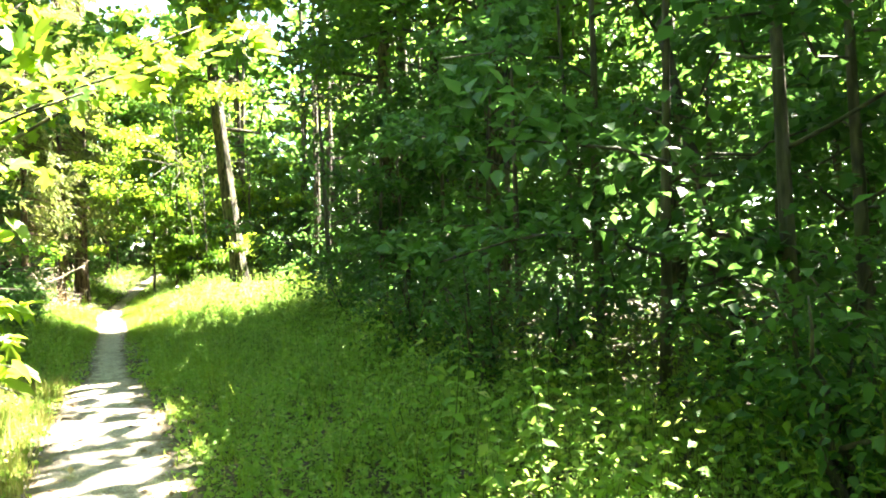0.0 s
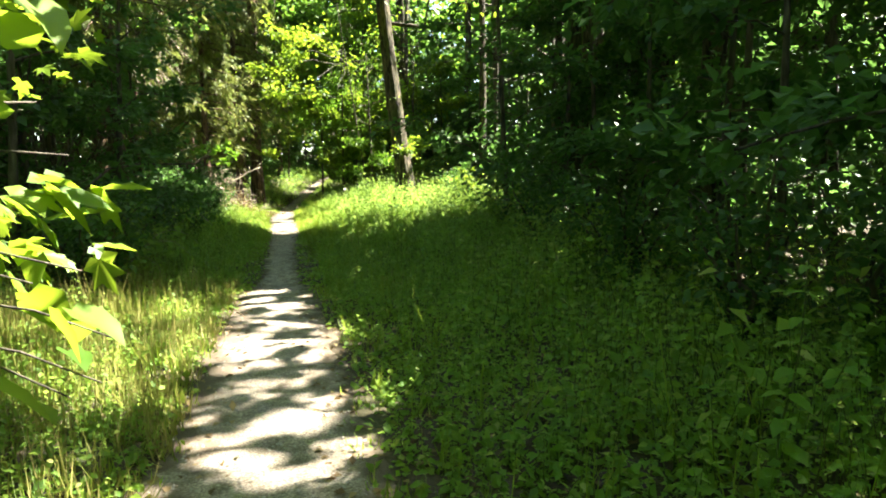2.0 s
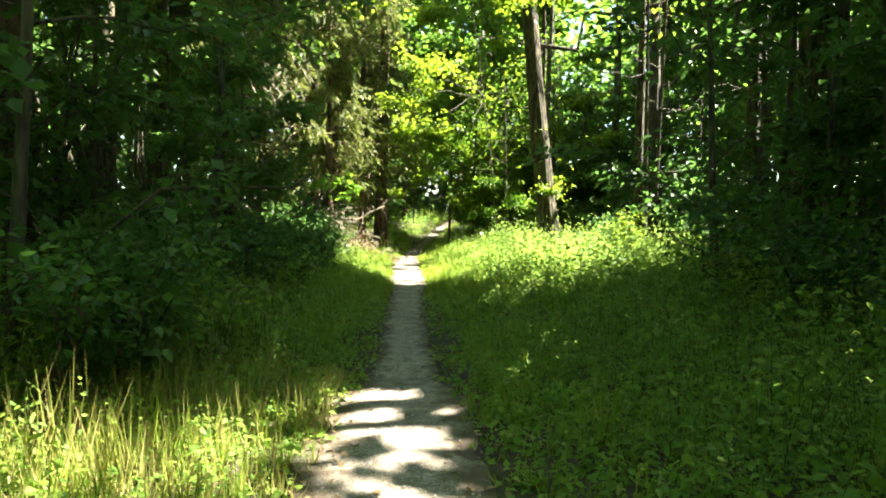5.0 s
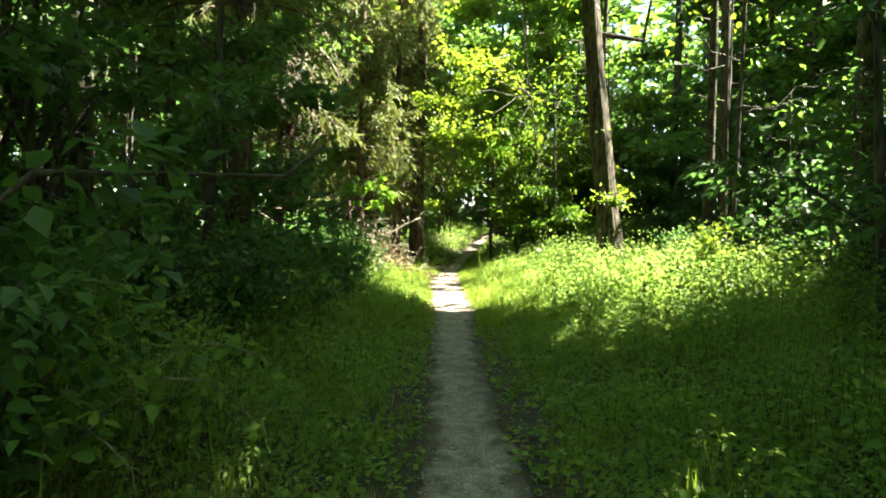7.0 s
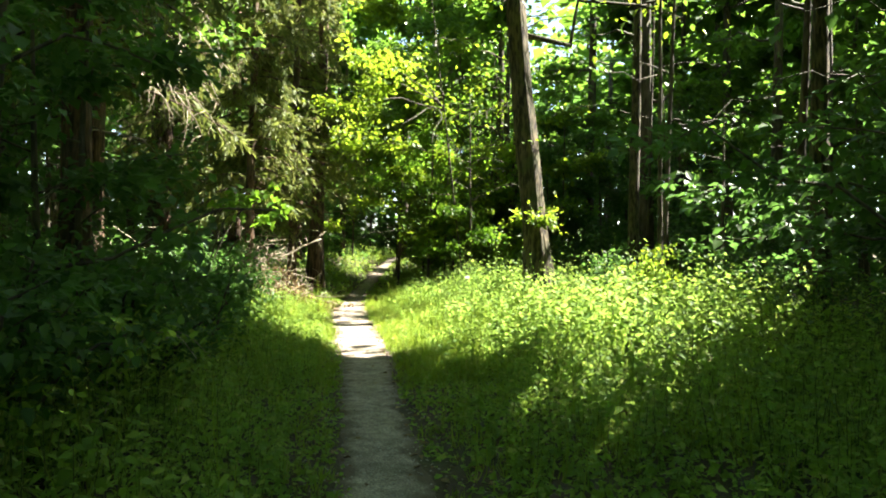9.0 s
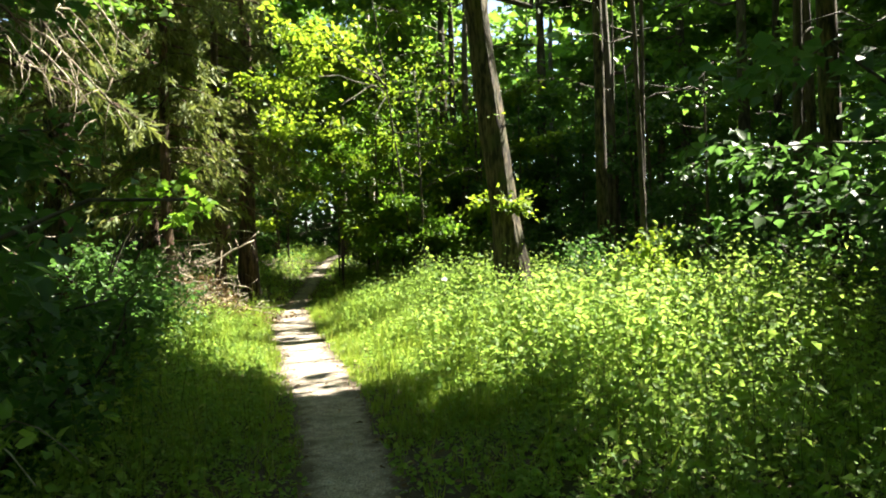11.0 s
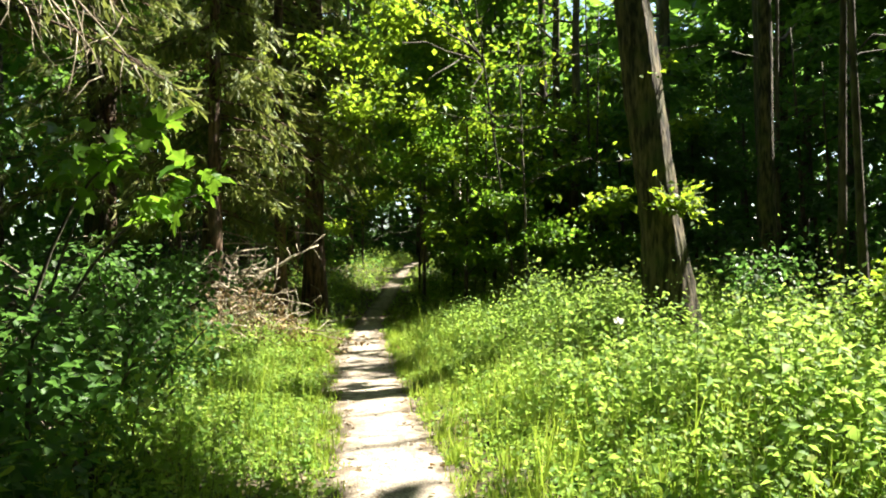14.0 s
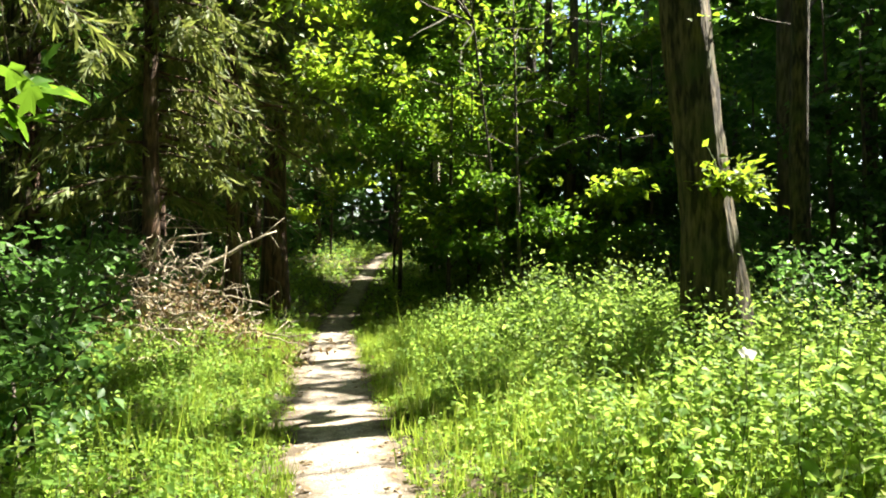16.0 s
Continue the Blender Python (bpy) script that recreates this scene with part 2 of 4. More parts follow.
# ---- meshes ----
def mesh_of(name, verts, faces, material):
    """verts (n, 3); faces: an array (m, k) of corners, or a list of such arrays."""
    faces = faces if isinstance(faces, list) else [faces]
    faces = [f for f in faces if len(f)]
    me = bpy.data.meshes.new(name)
    me.vertices.add(len(verts))
    me.vertices.foreach_set("co", np.asarray(verts, np.float32).ravel())
    loops = np.concatenate([np.asarray(f).ravel() for f in faces])
    sizes = np.concatenate([np.full(len(f), f.shape[1]) for f in faces])
    me.loops.add(len(loops))
    me.loops.foreach_set("vertex_index", loops.astype(np.int32))
    me.polygons.add(len(sizes))
    me.polygons.foreach_set("loop_start", np.r_[0, np.cumsum(sizes)[:-1]].astype(np.int32))
    me.update(calc_edges=True)
    me.materials.append(material)
    return me


def part(name, me, parent, label=""):
    ob = new(name, me)
    ob.parent = parent
    return tagged(ob, label)


LEAF = (np.array([(0, 0, 0), (0.42, 0.5, 0.1), (1, 0, -0.12), (0.42, -0.5, 0.1)], float), np.array([(0, 1, 2), (0, 2, 3)]))
STALK = (np.array([(0, 0.5, 0), (0, -0.5, 0), (1, 0, 0)], float), np.array([(0, 1, 2)]))
BROAD = (np.array([(0, 0, 0), (0.5, 0, -0.04), (1, 0, -0.2), (0.18, 0.40, 0.05), (0.6, 0.34, 0.02), (0.18, -0.40, 0.05), (0.6, -0.34, 0.02)], float),
         np.array([(0, 3, 1), (3, 4, 1), (4, 2, 1), (0, 1, 5), (5, 1, 6), (6, 1, 2)]))
LOBED = (np.array([(0.12, 0, 0), (0.0, 0.2, 0.03), (0.18, 0.52, 0.0), (0.36, 0.28, 0.04), (0.68, 0.5, -0.06), (0.66, 0.18, 0.02), (1.0, 0, -0.16),
                   (0.66, -0.18, 0.02), (0.68, -0.5, -0.06), (0.36, -0.28, 0.04), (0.18, -0.52, 0.0), (0.0, -0.2, 0.03)], float),
         np.array([(0, a, a + 1) for a in range(1, 11)]))
HEART = (np.array([(0.06, 0, 0), (0.45, 0, -0.05), (1, 0, -0.2), (0.0, 0.24, 0.06), (0.3, 0.48, 0.06), (0.7, 0.3, 0.0), (0.0, -0.24, 0.06), (0.3, -0.48, 0.06), (0.7, -0.3, 0.0)], float),
         np.array([(0, 3, 1), (3, 4, 1), (4, 5, 1), (5, 2, 1), (0, 1, 6), (6, 1, 7), (7, 1, 8), (8, 1, 2)]))
ARC = (np.array([(0, 0.5, 0), (0, -0.5, 0), (0.5, 0.42, 0.10), (0.5, -0.42, 0.10), (1, 0, -0.10)], float), np.array([(0, 1, 3), (0, 3, 2), (2, 3, 4)]))
BLADE = (np.array([(0, 0.5, 0), (0, -0.5, 0), (0.45, 0.45, 0.05), (0.45, -0.45, 0.05), (0.8, 0.28, 0.02), (0.8, -0.28, 0.02), (1, 0, -0.06)], float),
         np.array([(0, 1, 3), (0, 3, 2), (2, 3, 5), (2, 5, 4), (4, 5, 6)]))
FROND = (np.array([(0, 0.03, 0), (0, -0.03, 0), (1, 0, -0.1), (0.28, 0.5, -0.05), (0.12, 0, 0), (0.6, 0.42, -0.08), (0.4, 0, 0), (0.4, -0.46, -0.05), (0.22, 0, 0), (0.75, -0.34, -0.1), (0.55, 0, 0)], float),
         np.array([(0, 1, 2), (0, 4, 3), (4, 6, 5), (1, 7, 8), (8, 9, 10)]))


def unit(v):
    return v / np.maximum(np.linalg.norm(v, axis=-1, keepdims=True), 1e-9)


def blades(shape, at, along, up, length, width):
    """One leaf of the given shape at each place, its tip towards along, its face towards up."""
    tv, tf = shape
    a = unit(along)
    side = unit(np.cross(up, a))
    n = np.cross(a, side)
    length, width = np.broadcast_to(length, len(at)), np.broadcast_to(width, len(at))
    v = (at[:, None] + a[:, None] * (tv[None, :, 0:1] * length[:, None, None]) + side[:, None] * (tv[None, :, 1:2] * width[:, None, None])
         + n[:, None] * (tv[None, :, 2:3] * length[:, None, None]))
    f = tf[None] + (np.arange(len(at)) * len(tv))[:, None, None]
    return v.reshape(-1, 3), f.reshape(-1, tf.shape[1])


def joined(pieces):
    vs, fs, n = [], [], 0
    for v, f in pieces:
        vs.append(v)
        fs.append(np.asarray(f) + n)
        n += len(v)
    return np.concatenate(vs), np.concatenate(fs)


def tube(points, radii, sides=8, rough=0.0, rng=None):
    """A closed, tapering limb along the points; rough: how knobbly."""
    p = np.asarray(points, float)
    t = unit(np.gradient(p, axis=0))
    ref = np.where(np.abs(t[:, 2:3]) > 0.9, (1.0, 0, 0), (0, 0, 1.0))
    u = unit(np.cross(t, ref))
    w = np.cross(t, u)
    ang = np.linspace(0, 2 * np.pi, sides, endpoint=False)
    r = np.asarray(radii, float)[:, None] * np.ones(sides)
    if rough:
        r = r * (1 + rough * (rng.random((1, sides)) - 0.5) + 0.5 * rough * (rng.random(r.shape) - 0.5))
    v = p[:, None] + u[:, None] * (np.cos(ang)[None, :, None] * r[..., None]) + w[:, None] * (np.sin(ang)[None, :, None] * r[..., None])
    k, j = np.arange(len(p) - 1)[:, None] * sides, np.arange(sides)[None]
    q = np.stack([k + j, k + (j + 1) % sides, k + sides + (j + 1) % sides, k + sides + j], -1).reshape(-1, 4)
    f = np.concatenate([q[:, [0, 1, 2]], q[:, [0, 2, 3]]])
    top = (len(p) - 1) * sides
    caps = np.array([(top, top + a, top + a + 1) for a in range(1, sides - 1)] + [(0, a + 1, a) for a in range(1, sides - 1)])
    return v.reshape(-1, 3), np.concatenate([f, caps])


def bend(a, b, n, sag, rng, wander=0.0):
    """A curve of n points from a to b, sagging or rising in the middle, wandering a little."""
    u = np.linspace(0, 1, n)[:, None]
    p = np.asarray(a) * (1 - u) + np.asarray(b) * u
    p[:, 2] += sag * 4 * (u * (1 - u))[:, 0]
    if wander:
        p[1:-1] += rng.normal(0, wander, (n - 2, 3))
    return p


def jitter(rng, n, s):
    return rng.normal(0, s, (n, 3))


UP = np.array([0, 0, 1.0])


def leafy(twig_from, twig_to, per, rng, size, shape, spread=0.12, flat=0.35, droop=0.25, clear=1.35):
    """Leaves along twigs: alternate sides, faces mostly to the sky."""
    n = len(twig_from)
    u = rng.random((n, per, 1)) ** 0.8
    at = twig_from[:, None] * (1 - u) + twig_to[:, None] * u + rng.normal(0, spread, (n, per, 3)) * (1, 1, 0.6)
    d = np.repeat(unit(twig_to - twig_from)[:, None], per, 1) + rng.normal(0, 0.75, (n, per, 3)) - (0, 0, droop)
    at, d = at.reshape(-1, 3), d.reshape(-1, 3)
    keep = lets_sun_and_view_in(at, rng, clear)
    at, d = at[keep], d[keep]
    up = UP + jitter(rng, len(at), flat)
    length = size * rng.uniform(0.6, 1.25, len(at)) * (0.6 + smooth(5, 12, at[:, 2]) if size > 0.25 else 1 + 0.6 * smooth(8, 12, at[:, 2]))
    return blades(shape, at, d, up, length, length * rng.uniform(0.6, 0.8, len(at)))


def root(name, x, y, label, category, group=""):
    ob = new(name)
    ob.location = (x, y, float(height(x, y)) - 0.04)
    return tagged(ob, label, category, group)


def broadleaf(name, x, y, tall, thick, crown_from, crown_r, leaf, twigs, per, label, bark_m, leaf_m, rng, lean=(0, 0), limbs=7, shape=LEAF, category="tree", group="", flare=1.5):
    """A forest tree: flared trunk, limbs that climb outwards, and a crown of leaves along its twigs."""
    ob = root(name, x, y, label, category, group)
    base = np.array(ob.location)
    top = base + (lean[0] * tall, lean[1] * tall, tall)
    line = bend(base, top, 12, 0, rng, thick * 0.1)
    radii = thick * np.interp(np.linspace(0, 1, 12), [0, 0.04, 0.1, 1], [flare, 1.15, 1.0, 0.22])
    if thick > 0.25:
        fine = np.linspace(0, 1, 130)
        dense = np.stack([np.interp(fine, np.linspace(0, 1, 12), line[:, c]) for c in range(3)], 1)
        v, f = tube(dense, np.interp(fine, np.linspace(0, 1, 12), radii) * (1 + 0.03 * np.sin(fine * 40)), 44, 0.15, rng)
    else:
        v, f = tube(line, radii, 16 if thick > 0.12 else 7, 0.26, rng)
    part("trunk", mesh_of("trunk", v - base, f, bark_m), ob)
    tf, tt = [], []
    for k in range(limbs):
        u = crown_from / tall + (0.97 - crown_from / tall) * (k + 0.5) / limbs
        start = np.array([np.interp(u, np.linspace(0, 1, 12), line[:, c]) for c in range(3)])
        a = k * 2.4 + rng.uniform(-0.5, 0.5)
        reach = crown_r * (1.05 - 0.55 * max(0, u - 0.55) / 0.45) * rng.uniform(0.7, 1.1)
        end = start + (reach * math.cos(a), reach * math.sin(a), rng.uniform(-0.05, 0.45) * reach)
        limb = bend(start, end, 6, 0.08 * reach, rng, 0.05 * reach)
        n = max(3, twigs // limbs)
        w = rng.uniform(0.15, 1, n)
        a0 = np.stack([np.interp(w, np.linspace(0, 1, 6), limb[:, c]) for c in range(3)], 1)
        d = unit(np.array([math.cos(a), math.sin(a), 0.1]) + jitter(rng, n, 0.8) * (1, 1, 0.5))
        a1 = a0 + d * rng.uniform(0.25, 0.5, (n, 1)) * crown_r * 0.75
        v, f = tube(limb, np.linspace(thick * (0.36 - 0.2 * u), 0.008, 6), 4)
        part("limb", mesh_of("limb", v - base, f, bark_m), ob)
        tf.append(a0)
        tt.append(a1)
    v, f = leafy(np.concatenate(tf), np.concatenate(tt), per, rng, leaf, shape, spread=crown_r * 0.055)
    if len(v):
        part("crown", mesh_of("crown", v - base, f, leaf_m), ob)
    return ob


def spruce(x, y, tall, thick, bare, reach, label, rng, sprays=7):
    """A spruce: straight trunk, dead lower branches, whorls of drooping boughs hung with sprays of needles."""
    ob = root("spruce", x, y, label, "tree", "spruces")
    base = np.array(ob.location)
    line = bend(base, base + (rng.uniform(-0.2, 0.2), rng.uniform(-0.2, 0.2), tall), 12, 0, rng, 0.02)
    v, f = tube(line, thick * np.interp(np.linspace(0, 1, 12), [0, 0.04, 0.1, 1], [1.5, 1.1, 1, 0.1]), 12, 0.15, rng)
    part("trunk", mesh_of("trunk", v - base, f, BARK_SPRUCE), ob)
    for k in range(16):
        z = rng.uniform(0.8, bare + 1.5)
        a = rng.uniform(0, 2 * math.pi)
        r = rng.uniform(0.5, 1.6)
        p = base + (0, 0, z)
        q = p + (r * math.cos(a), r * math.sin(a), -rng.uniform(0.1, 0.6) * r)
        dead = [tube(bend(p, q, 5, 0.1 * r, rng, 0.05), np.linspace(0.014, 0.004, 5), 4)]
        for _ in range(4):
            m = p + (q - p) * rng.uniform(0.4, 1)
            dead.append(tube([m, m + rng.normal(0, 0.16, 3) - (0, 0, 0.12)], [0.005, 0.003], 3))
        v, f = joined(dead)
        part("dead_branch", mesh_of("dead_branch", v - base, f, DEADWOOD), ob, "bare grey lower branch")
    at, d, boughs = [], [], []
    z = bare
    while z < tall - 0.6:
        r0 = reach * (1 - 0.8 * (z - bare) / (tall - bare))
        for k in range(5):
            a = rng.uniform(0, 2 * math.pi)
            r = r0 * rng.uniform(0.7, 1.1)
            p = base + (0, 0, z + rng.uniform(-0.2, 0.2))
            q = p + (r * math.cos(a), r * math.sin(a), -0.35 * r)
            b = bend(p, q, 6, 0.10 * r, rng, 0.03)
            boughs.append(tube(b, np.linspace(0.03, 0.006, 6), 4))
            n = int(sprays * r / 0.4) + 6 if z < 13 else 8
            w = rng.uniform(0.12, 1, n)
            c = np.stack([np.interp(w, np.linspace(0, 1, 6), b[:, i]) for i in range(3)], 1)
            at.append(c + jitter(rng, n, 0.07))
            out = np.array([math.cos(a), math.sin(a), 0])
            d.append(out * 0.5 + jitter(rng, n, 0.45) - UP * rng.uniform(0.5, 1.3, (n, 1)))
        z += 0.42
    v, f = joined(boughs)
    tagged(part("branchwork", mesh_of("branchwork", v - base, f, BARK_SPRUCE), ob), kind="stuff")
    at, d = np.concatenate(at), np.concatenate(d)
    keep = lets_sun_and_view_in(at, rng)
    at, d = at[keep], d[keep]
    length = rng.uniform(0.25, 0.62, len(at))
    v, f = blades(FROND, at, d, jitter(rng, len(at), 1.0), length, length * 0.3)
    part("needles", mesh_of("needles", v - base, f, NEEDLES), ob)
    return ob


def shrub(name, x, y, tall, wide, leaf, stems, twigs, per, label, rng, leaf_m=None, shape=LEAF, bark_m=None, group=""):
    """Many thin stems from one root, leafy from near the ground up."""
    ob = root(name, x, y, label, "shrub", group)
    base = np.array(ob.location)
    tf, tt = [], []
    for k in range(stems):
        a = rng.uniform(0, 2 * math.pi)
        r = wide * rng.uniform(0.25, 0.9)
        q = base + (r * math.cos(a), r * math.sin(a), tall * rng.uniform(0.6, 1.0))
        line = bend(base + (rng.uniform(-0.12, 0.12), rng.uniform(-0.12, 0.12), 0), q, 7, 0.12 * tall, rng, 0.03 * tall)
        v, f = tube(line, np.linspace(0.012 + 0.008 * tall, 0.005, 7), 5)
        part("stem", mesh_of("stem", v - base, f, bark_m or BARK_GREY), ob)
        w = rng.uniform(0.12, 1, twigs)
        a0 = np.stack([np.interp(w, np.linspace(0, 1, 7), line[:, c]) for c in range(3)], 1)
        a1 = a0 + unit(jitter(rng, twigs, 1.0) * (1, 1, 0.35) + (0, 0, 0.1)) * wide * rng.uniform(0.25, 0.6, (twigs, 1))
        a1[:, 2] = np.maximum(a1[:, 2], base[2] + 0.15)
        tf.append(a0)
        tt.append(a1)
    tf, tt = np.concatenate(tf), np.concatenate(tt)
    v, f = leafy(tf, tt, per, rng, leaf, shape, spread=0.09)
    if len(v):
        part("leaves", mesh_of("leaves", v - base, f, leaf_m or LEAF_SHRUB), ob)
    return ob


# ---- ground and trail ----
gx = np.concatenate([-np.geomspace(500, 27, 14), np.arange(-26, 40, 0.55), np.geomspace(41, 500, 14)])
gy = np.concatenate([-np.geomspace(500, 17, 14), np.arange(-16, 66, 0.55), np.geomspace(67, 500, 14)])
X, Y = np.meshgrid(gx, gy)
Z = height(X, Y)
k = np.arange(len(gy) - 1)[:, None] * len(gx) + np.arange(len(gx) - 1)[None]
quads = np.stack([k, k + 1, k + 1 + len(gx), k + len(gx)], -1).reshape(-1, 4)
me = mesh_of("ground", np.stack([X, Y, Z], -1).reshape(-1, 3), quads, SOIL)
me.shade_smooth()
tagged(new("ground", me), "dark forest soil under leaf litter and herbs", "ground", kind="structure")

rng = np.random.default_rng(3)
ty = np.arange(-14, 62, 0.1)
tx = trail(ty)
wide = half_width(ty)
across = np.array([-1.25, -1, -0.7, -0.35, 0, 0.35, 0.7, 1, 1.25])
edge = 1 + 0.05 * np.sin(ty * 1.3)[:, None] + 0.07 * np.sin(ty * 3.7 + 1)[:, None] * np.sign(across)[None] + 0.10 * np.repeat(np.convolve(rng.normal(0, 1, (len(ty) + 4)), np.ones(5) / 5, mode="valid")[:, None], 9, 1) * np.abs(across)[None] + 0.05 * np.sin(ty[:, None] * 5.1 + across[None] * 3)
sx = tx[:, None] + across[None] * wide[:, None] * edge
sy = np.repeat(ty[:, None], 9, 1)
sz = height(sx, sy) + np.array([-0.02, 0.004, 0.012, 0.010, 0.008, 0.010, 0.012, 0.004, -0.02])[None] + 0.006 * np.sin(sx * 9 + sy * 7)
k = np.arange(len(ty) - 1)[:, None] * 9 + np.arange(8)[None]
me = mesh_of("trail", np.stack([sx, sy, sz], -1).reshape(-1, 3), np.stack([k, k + 1, k + 10, k + 9], -1).reshape(-1, 4), GRAVEL)
me.shade_smooth()
me.attributes.new("rim", "FLOAT", "POINT").data.foreach_set("value", np.repeat(np.abs(across)[None] * 0.5, len(ty), 0).astype(np.float32).ravel())
tagged(new("trail", me), "narrow trodden footpath of pale sandy gravel", "path", kind="structure")

# ---- the trees that stand out ----
oak = broadleaf("oak_tree", 7.0, 23.9, 20, 0.265, 5.6, 5.2, 0.2, 1500, 15, "large oak with rough brown bark and a tuft of shoots", BARK_OAK, LEAF_MAPLE, rng, (-0.095, 0.04), 9)
base = np.array(oak.location)
knot = base + (-0.25, -0.26, 2.15)
tw = knot + unit(jitter(rng, 46, 1.0) * (1.2, 0.8, 0.35) + (0.15, -0.9, 0.15)) * rng.uniform(0.2, 0.6, (46, 1))
v, f = joined([tube([knot, (knot + q) / 2 + (0, 0, 0.05), q], [0.008, 0.006, 0.003], 3) for q in tw])
part("shoot_tuft", mesh_of("shoot_tuft", v - base, f, STEM), oak, "tuft of green shoots low on the trunk")
v, f = leafy(np.repeat(knot[None], 46, 0), tw, 7, rng, 0.10, LEAF, 0.05)
part("shoot_leaves", mesh_of("shoot_leaves", v - base, f, LEAF_MAPLE), oak, "yellow-green leaves on the low shoots")
knot = base + (-0.45, -0.2, 3.9)
tw = knot + unit(jitter(rng, 16, 1.0) * (1.2, 0.8, 0.4) + (0, -0.6, 0.1)) * rng.uniform(0.2, 0.6, (16, 1))
v, f = leafy(np.repeat(knot[None], 16, 0), tw, 7, rng, 0.11, LEAF, 0.06)
part("upper_shoot_leaves", mesh_of("upper_shoot_leaves", v - base, f, LEAF_MAPLE), oak, "leafy shoots further up the trunk")



def low_boughs(ob, start, centres, r, twigs, per, leaf, bark_m, leaf_m, label):
    """Boughs that reach out from a trunk and end in broad flat sprays of leaves."""
    o = np.array(ob.location)
    for c in centres:
        c = np.array(c)
        line = bend(start, c, 7, 0.25, rng, 0.06)
        v, f = tube(line, np.linspace(0.022, 0.006, 7), 5)
        limb = part("low_limb", mesh_of("low_limb", v - o, f, bark_m), ob)
        a0 = c + rng.normal(0, 0.3, (twigs, 3)) * (1, 1, 0.2)
        a1 = a0 + unit(rng.normal(0, 1, (twigs, 3)) * (1, 1, 0.16)) * rng.uniform(0.4, 1.0, (twigs, 1)) * r - (0, 0, 0.12)
        v, f = leafy(a0, a1, per, rng, leaf, LEAF, 0.1, 0.3, 0.15)
        if len(v):
            part("leaf_spray", mesh_of("leaf_spray", v - o, f, leaf_m), limb, label)["kind"] = "stuff"


low_boughs(oak, base + (-0.4, 0.1, 8.0), [(5.6, 22.9, 7.3), (6.6, 22.4, 7.5), (7.6, 22.2, 7.2), (8.4, 22.3, 7.0)], 1.0, 26, 12, 0.16, BARK_OAK, LEAF_MAPLE, "flat spray of sunlit yellow-green leaves")
spruce(2.25, 31.0, 20, 0.13, 3.0, 1.9, "spruce with a thin reddish trunk and dead low branches", rng)
spruce(3.15, 32.6, 22, 0.24, 4.2, 2.3, "dark spruce trunk close beside the path", rng)
spruce(0.95, 29.6, 17, 0.13, 2.6, 2.0, "sunlit spruce with pale drooping boughs", rng, sprays=11)
spruce(-2.3, 25.6, 22, 0.24, 4.6, 2.8, "tall spruce with long bare drooping branches", rng)
spruce(-1.65, 20.6, 21, 0.19, 5.0, 2.6, "spruce with dark trunk deep in the thicket", rng)
spruce(-3.6, 14.6, 21, 0.28, 5.0, 2.8, "thick dark spruce trunk behind bushes", rng)
spruce(-5.8, 23.5, 20, 0.2, 3.5, 2.6, "spruce deep in the dark wood", rng)
spruce(-1.6, 33.5, 22, 0.2, 3.2, 2.6, "spruce standing behind the brushwood heap", rng)
spruce(0.6, 36.5, 22, 0.2, 3.0, 2.6, "spruce beyond the brushwood heap", rng)
spruce(3.3, 40.0, 22, 0.2, 3.4, 2.6, "spruce where the path bends away", rng)

# The thinnest are added where their shadows fall as stripes on the trail.
SLENDER = [(12.8, 28.2, 0.22, 18), (15.9, 26.3, 0.17, 17), (9.6, 23.2, 0.06, 12), (10.6, 24.5, 0.07, 13), (12.2, 27.4, 0.06, 12), (11.4, 21.2, 0.10, 14),
           (14.2, 23.0, 0.15, 16), (9.6, 31.5, 0.13, 16), (13.5, 33.0, 0.2, 18), (11.0, 36.0, 0.18, 18), (17.5, 30.0, 0.2, 18)]
for x, y, r, h in SLENDER:
    broadleaf("forest_tree", x, y, h, r, h * 0.3, 2.6, 0.22, 260, 14, "slim dark-barked broadleaf tree in the shaded wood", BARK_GREY, LEAF_CANOPY, rng, (rng.uniform(-0.03, 0.03), rng.uniform(-0.03, 0.03)), 6, group="forest trees")
broadleaf("leaning_tree", 6.65, 5.3, 11, 0.085, 5.0, 2.6, 0.18, 160, 14, "slender leaning tree with bare pale brown trunk", BARK_GREY, LEAF_CANOPY, rng, (-0.107, 0.175), 6)
broadleaf("birch_tree", 8.9, 38.5, 17, 0.13, 7, 2.4, 0.16, 120, 12, "pale-barked tree trunk catching the sun", BARK_PALE, LEAF_CANOPY, rng, (0, 0), 6)

# ---- maples whose boughs hang bright in the light, and young trees at the bend ----
first = None
for x, y, h, cr, n in [(6.6, 30.4, 10.5, 3.2, 330), (7.1, 32.9, 8.0, 2.3, 260), (8.6, 30.4, 7.5, 2.2, 200), (6.2, 36.2, 8.5, 2.4, 220), (9.3, 34.5, 9.0, 2.4, 200), (5.6, 42.5, 8, 2.4, 180)]:
    ob = broadleaf("young_maple", x + (1.0 if y < 31 else 0.6), y, h, 0.035, 0.7, cr, 0.17, 2 * n, 15, "young maple with bright yellow-green leaves", BARK_GREY, LEAF_MAPLE, rng, (-0.16 if h > 10 else rng.uniform(-0.05, 0.02), -0.05), 11, category="tree", group="young maples", flare=1.1)
    first = first or ob
